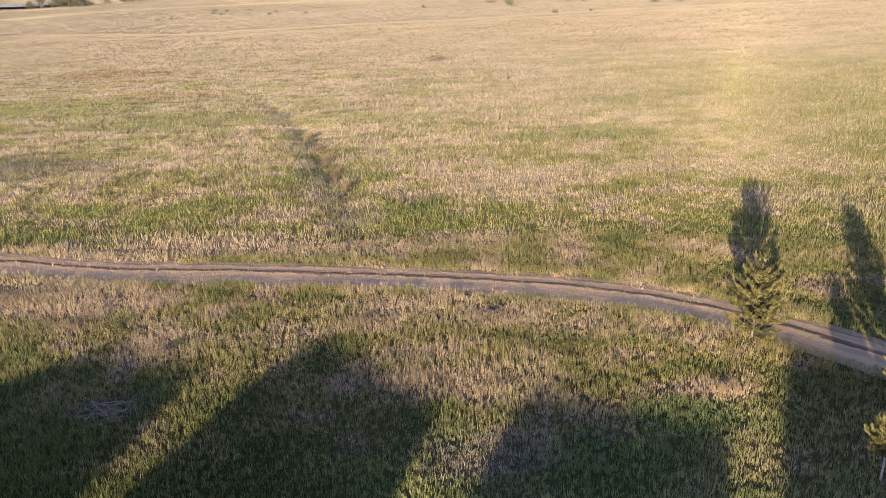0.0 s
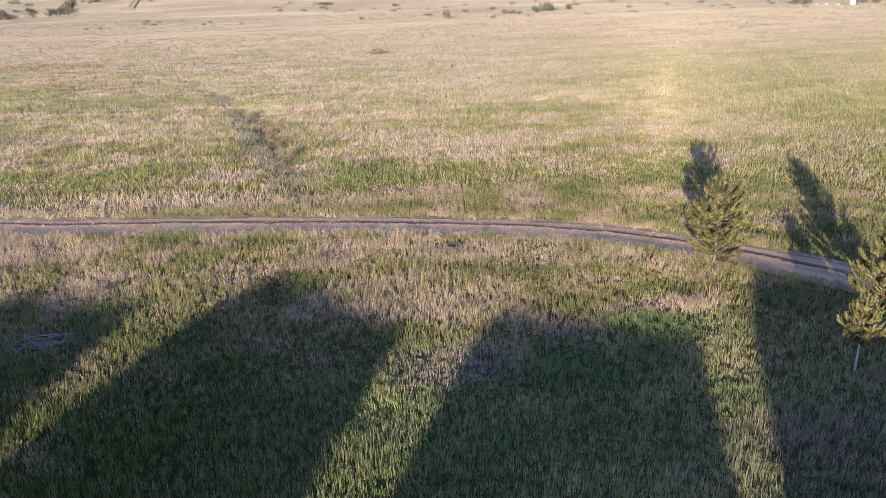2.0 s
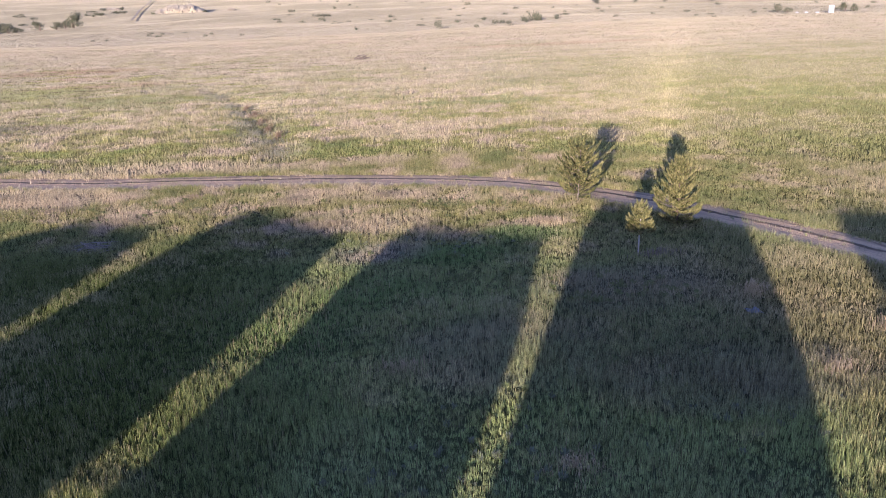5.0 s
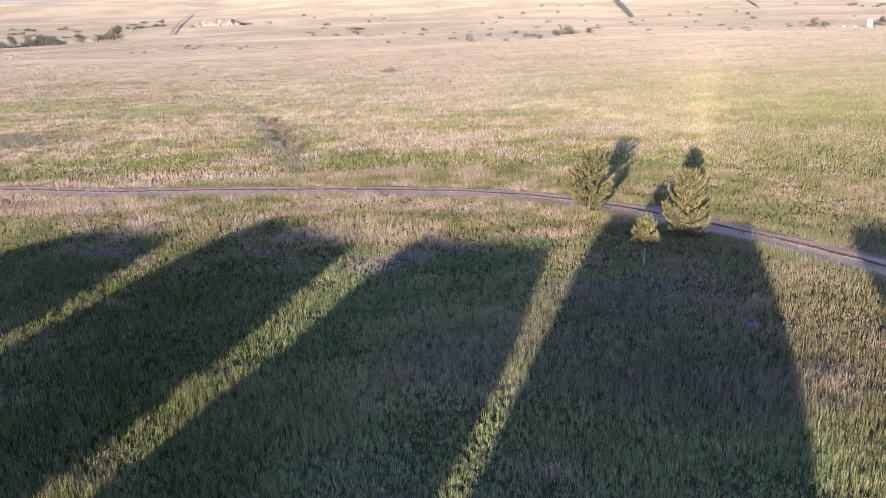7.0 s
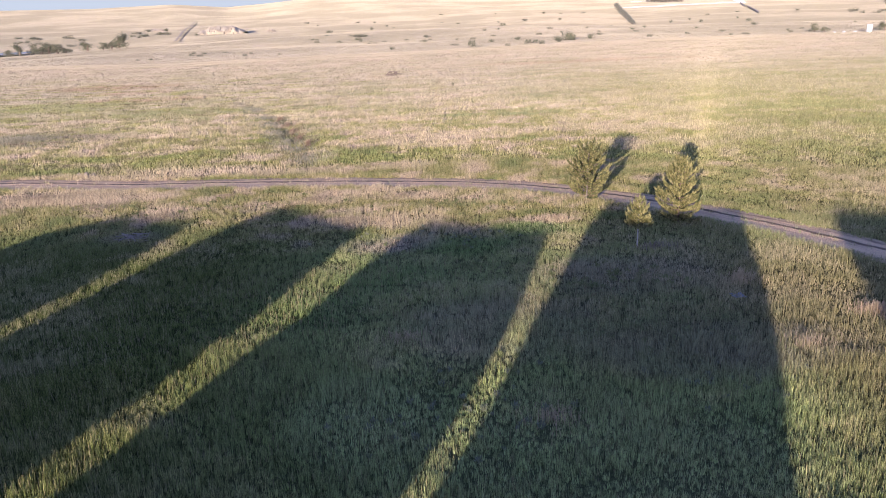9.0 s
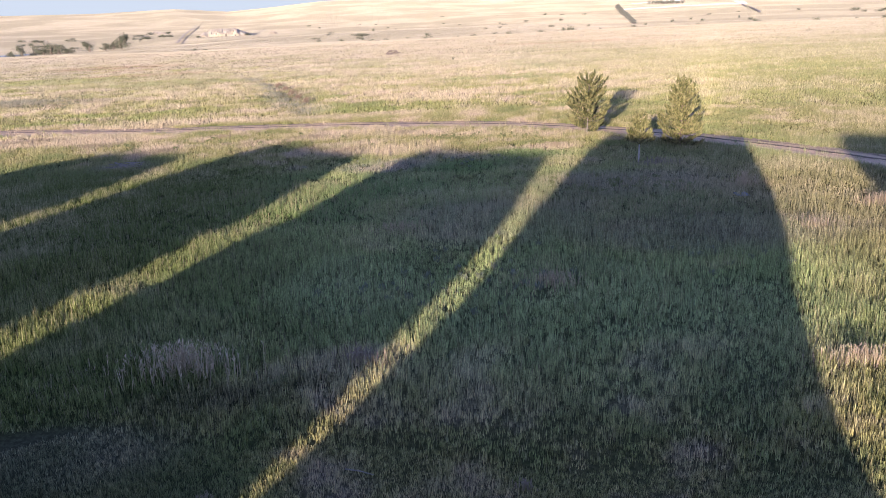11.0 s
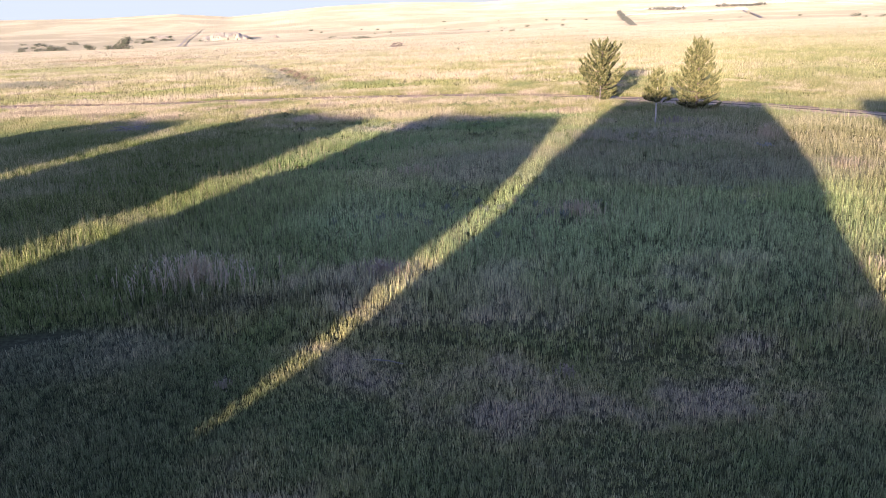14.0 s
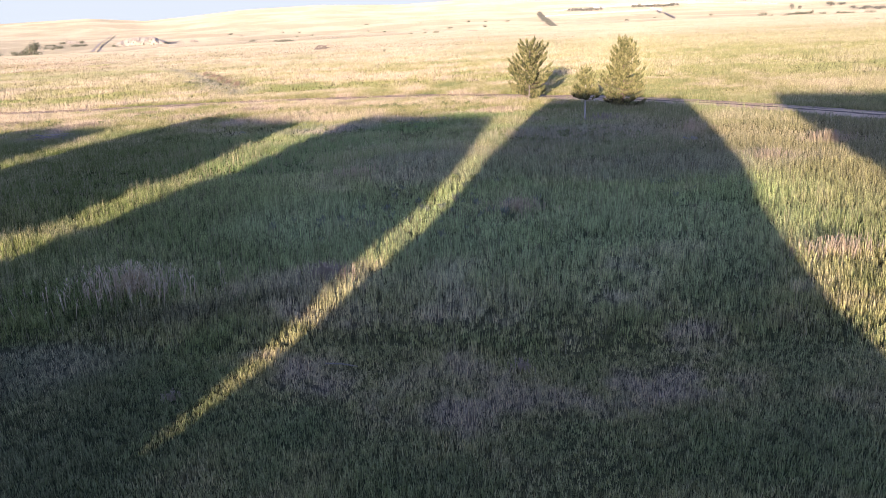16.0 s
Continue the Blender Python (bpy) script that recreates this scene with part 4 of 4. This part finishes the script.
def rosettes(name, label, x, y, rx, ry, count, wide, high, material, seed):
    """Low broad-leaved plants, each a ring of upturned leaves."""
    rng = np.random.RandomState(seed)
    verts, faces = [], []
    for _ in range(count):
        px, py = x + rng.normal(0, 0.55) * rx, y + rng.normal(0, 0.55) * ry
        size = rng.uniform(0.5, 1.2)
        foot = Vector((px, py, gz(px, py)))
        for _ in range(rng.randint(16, 30)):
            q, up = rng.uniform(0, 6.283), rng.uniform(0.3, 1.0)
            out = Vector((math.cos(q), math.sin(q), 0))
            root = foot + out * rng.uniform(0, 0.25) * wide * size + Vector((0, 0, rng.uniform(0, 0.5) * high * size))
            tip = root + out * wide * 0.5 * size * (1.1 - 0.5 * up) + Vector((0, 0, high * size * up * 0.7))
            edge = Vector((-out.y, out.x, 0)) * wide * 0.09 * size
            k = len(verts)
            mid = root.lerp(tip, 0.55) + Vector((0, 0, 0.03))
            verts += [root, mid + edge, tip, mid - edge]
            faces.append((k, k + 1, k + 2, k + 3))
    ob = new(name, link_mesh(name, [tuple(v) for v in verts], faces, material))
    return tagged(ob, label, "weeds", kind="stuff")


FORB = leafy("dark_forb_leaves", (0.12, 0.15, 0.05), (0.2, 0.23, 0.085), (0.22, 0.24, 0.09), 0.15)
SILVER = leafy("silvery_leaves", (0.16, 0.18, 0.11), (0.25, 0.27, 0.18), (0.22, 0.24, 0.15), 0.1)
rosettes("low_forbs", "dark green broad-leaved plants in the grass", 12.5, 17.5, 5.0, 2.5, 55, 0.42, 0.26, FORB, 60)
rosettes("low_forbs", "dark green broad-leaved plants in the grass", 4.0, 22.0, 6.0, 3.0, 45, 0.4, 0.26, FORB, 61)
rosettes("low_forbs", "dark green broad-leaved plants in the grass", 12.0, 10.5, 5.0, 2.5, 45, 0.42, 0.26, FORB, 62)
rosettes("low_forbs", "dark green broad-leaved plants near the lane", 7.0, 33.5, 7.0, 2.0, 70, 0.42, 0.26, FORB, 63)
rosettes("low_forbs", "dark green broad-leaved plants near the lane", -12.0, 36.0, 8.0, 2.5, 70, 0.42, 0.26, FORB, 64)
rosettes("silver_forbs", "small silvery-leaved plants in the grass", 13.5, 7.0, 3.5, 2.5, 60, 0.3, 0.25, SILVER, 67)
rosettes("silver_forbs", "small silvery-leaved plants in the grass", 3.0, 25.5, 5.0, 2.0, 50, 0.3, 0.22, SILVER, 68)
rosettes("silver_forbs", "small silvery-leaved plants in the grass", 4.0, 5.0, 4.0, 3.0, 50, 0.28, 0.3, SILVER, 69)
DARK_FORB = leafy("dull_gully_leaves", (0.13, 0.135, 0.075), (0.24, 0.24, 0.14), (0.2, 0.2, 0.11), 0.1)
for n, (wx, wy) in enumerate(((-9.8, 59.5), (-11.8, 65), (-13.6, 70.5), (-15.2, 76))):
    rosettes("gully_forbs", "scattered dark leafy plants in a shallow gully", wx, wy, 1.8, 3.6, 16, 0.5, 0.36, DARK_FORB, 110 + n)
rosettes("field_forbs", "dark brown-green plants in a broad field patch", -42, 70, 8.0, 5.0, 34, 0.6, 0.42, DARK_FORB, 115)
rosettes("low_forbs", "dark leafy plant in the meadow", -0.9, -1.8, 0.35, 0.2, 5, 0.4, 0.25, FORB, 70)


def stick_heap(name, label, x, y, wide, deep, high, count, seed, thick=1.0, material=TWIG):
    """Dead sticks lying across one another, each a mesh of its own."""
    rng = random.Random(seed)
    root = tagged(new(name), label, "dead wood")
    root.location = (x, y, gz(x, y))
    for _ in range(count):
        a = rng.gauss(0, 0.5)
        c = Vector((rng.uniform(-0.35, 0.35) * wide, rng.uniform(-0.5, 0.5) * deep, rng.uniform(0.05, 1.0) * high))
        d = Vector((math.cos(a), math.sin(a), rng.uniform(-0.2, 0.25))) * wide * rng.uniform(0.15, 0.35)
        bm = bmesh.new()
        bend = Vector((0, 0, rng.uniform(-0.1, 0.12) * high))
        tube(bm, [c - d, c + bend, c + d], [(0.03 + 0.018 * wide) * thick, (0.025 + 0.013 * wide) * thick, 0.015 * thick], 5)
        part("stick", bm, material, root)
    return root


stick_heap("brush_pile", "dark heap of dead branches lying in the field", -2.2, 134.0, 2.5, 0.8, 0.9, 20, 5)
stick_heap("brush_pile", "flattened pale grey dead branches in the grass", -15.6, 28.3, 2.1, 1.3, 0.34, 30, 6, 0.36, PALE_TWIG)


lone = tagged(new("fallen_stick", None), "single pale dry stick on the mown strip", "dead wood")
lone.location = (1.55, -6.1, gz(1.55, -6.1) + 0.1)
bm = bmesh.new()
tube(bm, [(-0.3, 0.12, 0.0), (0.02, -0.02, 0.03), (0.3, -0.14, 0.01)], [0.014, 0.013, 0.008], 6)
part("stick", bm, PALE_TWIG, lone)


def stone(x, y, size, label, seed):
    bm = bmesh.new()
    bmesh.ops.create_icosphere(bm, subdivisions=2, radius=size)
    for v in bm.verts:
        v.co *= 1 + 0.35 * noise.noise(v.co * (1.6 / size) + Vector((seed, 0, 0)))
        v.co.z *= 1.15
    ob = part("stone", bm, STONE, None)
    ob.location = (x, y, gz(x, y) + size * 0.35)
    return tagged(ob, label, "stone", "stones beside the lane")


for n, (sx, sy, ss) in enumerate(((-28.2, 49.9, 0.2), (-27.6, 50.0, 0.21), (-26.8, 49.7, 0.16))):
    stone(sx, sy, ss, "pale fieldstone at the edge of the lane", n * 3.1)
bm = bmesh.new()
bmesh.ops.create_grid(bm, x_segments=9, y_segments=7, size=0.36)
for v in bm.verts:
    v.co.y *= 0.6
    v.co.z = 0.12 + 0.16 * noise.noise(v.co * 4) + 0.1 * abs(v.co.x)
bmesh.ops.solidify(bm, geom=bm.faces[:], thickness=0.02)
scrap = part("plastic_sheet", bm, BLUE)
scrap.location = (17.7, 14.3, gz(17.7, 14.3))
tagged(scrap, "crumpled faded blue plastic sheet lying in the grass", "litter")

# ---------------------------------------------------------------- the far slope and hills
def on_hill(az, r, up=0.0):
    x, y = EYE0[0] + r * math.sin(radians(az)), EYE0[1] + r * math.cos(radians(az))
    return Vector((x, y, gz(x, y) + up))


def leaf_mass(rng, wide, high, lumps, leaves, size, low=0.0):
    """Many small leaves gathered into uneven lumps, with gaps between."""
    verts, faces = [], []
    for _ in range(lumps):
        a, d = rng.uniform(0, 6.283), math.sqrt(rng.random()) * 0.62
        h = low + (high - low) * rng.uniform(0.12, 0.8) * (1 - 0.45 * d)
        c = Vector((math.cos(a) * d * wide / 2, math.sin(a) * d * wide / 2, h))
        rr = wide * rng.uniform(0.14, 0.24)
        for _ in range(leaves):
            n = Vector((rng.gauss(0, 1), rng.gauss(0, 1), rng.gauss(0, 0.8))).normalized()
            p = c + n * rr * rng.uniform(0.55, 1.1)
            p.z = max(p.z, 0.05)
            u = n.cross(Vector((rng.random(), rng.random(), rng.random()))).normalized() * size * rng.uniform(0.6, 1.3)
            w = n.cross(u) * rng.uniform(0.6, 1.1)
            k = len(verts)
            verts.extend((p - u * 0.6, p + u * 0.6, p + w))
            faces.append((k, k + 1, k + 2))
    return [tuple(v) for v in verts], faces


def far_tree(seed, wide, high, label, group, leaf=SCRUB):
    rng = random.Random(seed)
    root = tagged(new("tree"), label, "tree", group)
    bm = bmesh.new()
    tube(bm, [(0, 0, -0.3), (0.05 * wide, 0, high * 0.3), (0, 0.04 * wide, high * 0.6)], [wide * 0.05, wide * 0.035, wide * 0.015], 6)
    part("trunk", bm, BARK, root)
    v, f = leaf_mass(rng, wide, high, 13, 46, wide * 0.055, high * 0.12)
    crown = new("crown", link_mesh("crown", v, f, leaf))
    crown.parent = root
    return root


def shrub(seed, wide, high, label):
    v, f = leaf_mass(random.Random(seed), wide, high, 9, 40, wide * 0.05)
    return tagged(new("shrub", link_mesh("shrub", v, f, SCRUB)), label, "shrub", "low shrubs on the slope")


def put(ob, first, az, r, scale):
    p = on_hill(az, r)
    m = Matrix.Translation(p) @ Matrix.Rotation(az * 1.7 + r, 4, "Z") @ Matrix.Diagonal((scale[0], scale[0], scale[1], 1))
    if first:
        ob.matrix_basis = m
        return ob
    return copy_thing(ob, m)


TREES = [far_tree(60 + k, 10, 8, "rounded dark green tree in the valley", "trees in the valley") for k in range(3)]
TREES.append(far_tree(66, 10, 8, "grey-green tree in a far windbreak row", "windbreak rows on the hill", HAZED))
used = set()


def tree_at(k, az, r, wide, high):
    ob = put(TREES[k], k not in used, az, r, (wide / 10, high / 8))
    used.add(k)
    return ob


# trees and bushes behind the crest of the slope
for n, (az, r, w, h) in enumerate(((-27.3, 900, 12, 11), (-26.7, 880, 15, 15), (-25.9, 890, 16, 15), (-25.5, 735, 15, 7), (-25.0, 732, 13, 6), (-24.5, 730, 12, 5), (-24.0, 728, 10, 4),
                                   (-22.7, 735, 11, 5), (-21.7, 732, 8, 4), (-21.2, 735, 13, 7), (-20.7, 735, 14, 8),
                                   (27.1, 520, 5, 3.4), (27.7, 520, 6, 3.2), (31.1, 524, 5, 3.4), (31.6, 520, 4, 2.8))):
    tree_at(n % 3, az, r, w, h)
# a windbreak running up the hill, and tree rows at its head
rng = random.Random(9)
for k in range(20):
    s = k / 19
    tree_at(3, 15.3 - 1.2 * s, 954 + 690 * s ** 1.3, 9 + 8 * s, 7 + 6 * s)
for a0, a1, r0, r1, n in ((16.25, 18.44, 1824, 1740, 12), (20.6, 23.6, 1888, 1946, 17)):
    for k in range(n):
        s = k / (n - 1)
        tree_at(3, a0 + (a1 - a0) * s + rng.uniform(-0.05, 0.05), r0 + (r1 - r0) * s, rng.uniform(12, 20), rng.uniform(7, 13))
for az, r, w, h in ((28.0, 2150, 22, 14), (28.4, 2160, 18, 10), (30.9, 1450, 12, 14), (31.4, 1460, 10, 9), (33.2, 1740, 30, 12), (33.8, 1760, 26, 9), (34.5, 1500, 20, 8), (35.2, 1420, 30, 9), (36.0, 1420, 30, 8)):
    tree_at(3, az, r, w, h)
SHRUBS = [shrub(80 + k, 3.0, 1.3, "low dark green shrub on the dry slope") for k in range(3)]
seen = set()
spots = [(8.0, 420, 7, 3.8), (8.5, 424, 7, 3.6), (9.0, 420, 6, 3.0), (10.2, 440, 7, 2.0), (10.8, 444, 6, 4.4), (11.1, 444, 6, 3.6), (3.85, 392, 4, 3.0), (-4.5, 640, 11, 2.0), (-4.0, 640, 9, 1.8), (0.6, 600, 6, 1.6)]
for _ in range(62):
    az = rng.uniform(-12, 33)
    spots.append((az, rng.uniform(400, 690), rng.uniform(2.4, 6.5), rng.uniform(0.8, 1.8)))
for _ in range(10):
    spots.append((rng.uniform(-20, -9), rng.uniform(390, 450), rng.uniform(2, 4.5), rng.uniform(0.5, 0.9)))
for _ in range(40):
    spots.append((rng.choice((-26, -23.5, -18.8, 31, 34)) + rng.gauss(0, 0.8), rng.uniform(1080, 1240), rng.uniform(6, 16), rng.uniform(1.5, 3.5)))
for _ in range(30):
    spots.append((rng.uniform(-8, 30), rng.uniform(850, 1500), rng.uniform(4, 9), rng.uniform(1.2, 3.0)))
spots += [(-15.6, 1108, 9, 2.5), (-12.2, 1112, 9, 2.5), (-13.3, 1122, 12, 2.6), (-18.6, 1272, 18, 4.0), (-17.6, 1276, 12, 3.0)]
spots += [(2.4, 128, 0.5, 0.5), (9.0, 250, 2.4, 0.9), (6.5, 243, 1.8, 0.8)]
for n, (az, r, w, h) in enumerate(spots):
    put(SHRUBS[n % 3], n % 3 not in seen, az, r, (w / 3.9, h / 1.8))
    seen.add(n % 3)


def ribbon(name, line, width, material, label, lift=0.25, category="track"):
    """A strip of worn ground that follows the hillside."""
    pts = []
    for (a0, r0), (a1, r1) in zip(line, line[1:]):
        for k in range(24):
            pts.append((a0 + (a1 - a0) * k / 24, r0 + (r1 - r0) * k / 24))
    pts.append(line[-1])
    flat = [on_hill(*p) for p in pts]
    verts, faces = [], []
    for n, p in enumerate(flat):
        d = flat[min(n + 1, len(flat) - 1)] - flat[max(n - 1, 0)]
        side = Vector((-d.y, d.x, 0)).normalized() * width / 2
        for q in (p - side, p, p + side):
            verts.append((q.x, q.y, gz(q.x, q.y) + lift))
    for n in range(len(flat) - 1):
        for q in (0, 1):
            faces.append((3 * n + q, 3 * n + q + 1, 3 * n + 4 + q, 3 * n + 3 + q))
    return tagged(new(name, link_mesh(name, verts, faces, material)), label, category, kind="structure")


ribbon("track", [(-17.1, 990), (-16.7, 1102), (-16.3, 1272), (-15.6, 1640)], 2.6, EARTH, "dark rutted track climbing a dry hill", 1.6)
ribbon("track", [(21.98, 1872), (22.7, 1480), (23.5, 1170)], 3.5, EARTH, "dark field boundary running down a hill", 1.6)
ribbon("track", [(14.2, 1580), (18.0, 1640), (22.4, 1690), (22.0, 1850)], 14, DIRT, "pale dirt road across far fields", 0.9)
ribbon("track", [(15.2, 1850), (19.5, 1990), (24.5, 2040), (30, 2000)], 14, DIRT, "pale dirt road across far fields", 0.9)
river = ribbon("water", [(-32, 980), (-29, 960), (-27.2, 950), (-26.2, 965)], 60, WATER, "strip of still dark river water in the valley", 3.0, "river")


def clay_bank(az, r, wide, high, label, seed):
    """An eroded bluff: a crumpled sloping face with ribs and a ragged top edge."""
    at = on_hill(az, r)
    cols, rws = 34, 9
    verts, faces = [], []
    for j in range(rws):
        for i in range(cols):
            u, v = i / (cols - 1) * 2 - 1, j / (rws - 1)
            top = high * (1 - u * u) ** 0.7 * (0.85 + 0.3 * noise.noise((u * 3.5, seed, 0)) + 0.05 * noise.noise((u * 14, seed, 1)))
            rib = high * (0.35 * noise.noise((u * 7, v * 2, seed)) + 0.2 * noise.noise((u * 19, v * 5, seed)))
            verts.append((u * wide / 2, v * v * high * 1.6 + rib, -1.2 + v * (top + 1.2)))
    for j in range(rws - 1):
        for i in range(cols - 1):
            faces.append((j * cols + i, j * cols + i + 1, (j + 1) * cols + i + 1, (j + 1) * cols + i))
    ob = new("clay_bank", link_mesh("clay_bank", verts, faces, CHALK))
    ob.matrix_basis = Matrix.Translation(at) @ Matrix.Rotation(-radians(az), 4, "Z")
    return tagged(ob, label, "cliff", "bare banks on the hill")


clay_bank(-13.85, 1110, 68, 11.5, "eroded pale clay bluff on a dry hillside", 2.2)
clay_bank(-10.5, 1150, 13, 4.5, "small bare pale clay bank", 4.1)
clay_bank(-18.2, 1270, 26, 5, "low bare pale clay bank below shrubs", 6.3)

# a white tank and low sheds by the slope's edge
at = on_hill(30.3, 510)
root = tagged(new("storage_tank"), "upright white metal tank beside bushes", "tank")
root.location = at
bm = bmesh.new()
tube(bm, [(0, 0, -0.3), (0, 0, 4.0)], [1.5, 1.5], 20)
part("shell", bm, WHITE, root)
bm = bmesh.new()
tube(bm, [(0, 0, 4.0), (0, 0, 4.1), (0, 0, 4.4)], [1.56, 1.56, 0.4], 20)
part("roof", bm, WHITE, root)
for az, w, h in ((29.5, 1.3, 0.45), (28.85, 0.9, 0.5), (28.3, 1.0, 0.4)):
    root = tagged(new("shed"), "low whitish shed at the field's far edge", "shed", "sheds beside the tank")
    root.location = on_hill(az, 512)
    bm = bmesh.new()
    box(bm, (-w / 2, -1, -0.3), (w / 2, 1, h))
    part("wall", bm, WHITE, root)
    bm = bmesh.new()
    v = [bm.verts.new(p) for p in ((-w / 2 - 0.1, -1.1, h), (w / 2 + 0.1, -1.1, h), (w / 2 + 0.1, 1.1, h), (-w / 2 - 0.1, 1.1, h), (-w / 2 - 0.1, 0, h + 0.5), (w / 2 + 0.1, 0, h + 0.5))]
    for f in ((0, 1, 5, 4), (2, 3, 4, 5), (0, 4, 3), (1, 2, 5), (3, 2, 1, 0)):
        bm.faces.new([v[k] for k in f])
    part("roof", bm, SIDING, root)
root = tagged(new("farmhouse"), "distant white farm building on the hill", "building")
root.location = on_hill(24.5, 2030)
bm = bmesh.new()
box(bm, (-9, -5, -1), (9, 5, 5))
part("wall", bm, WHITE, root)
bm = bmesh.new()
v = [bm.verts.new(p) for p in ((-9.4, -5.5, 5), (9.4, -5.5, 5), (9.4, 5.5, 5), (-9.4, 5.5, 5), (-9.4, 0, 8.5), (9.4, 0, 8.5))]
for f in ((0, 1, 5, 4), (2, 3, 4, 5), (0, 4, 3), (1, 2, 5), (3, 2, 1, 0)):
    bm.faces.new([v[k] for k in f])
part("roof", bm, SIDING, root)
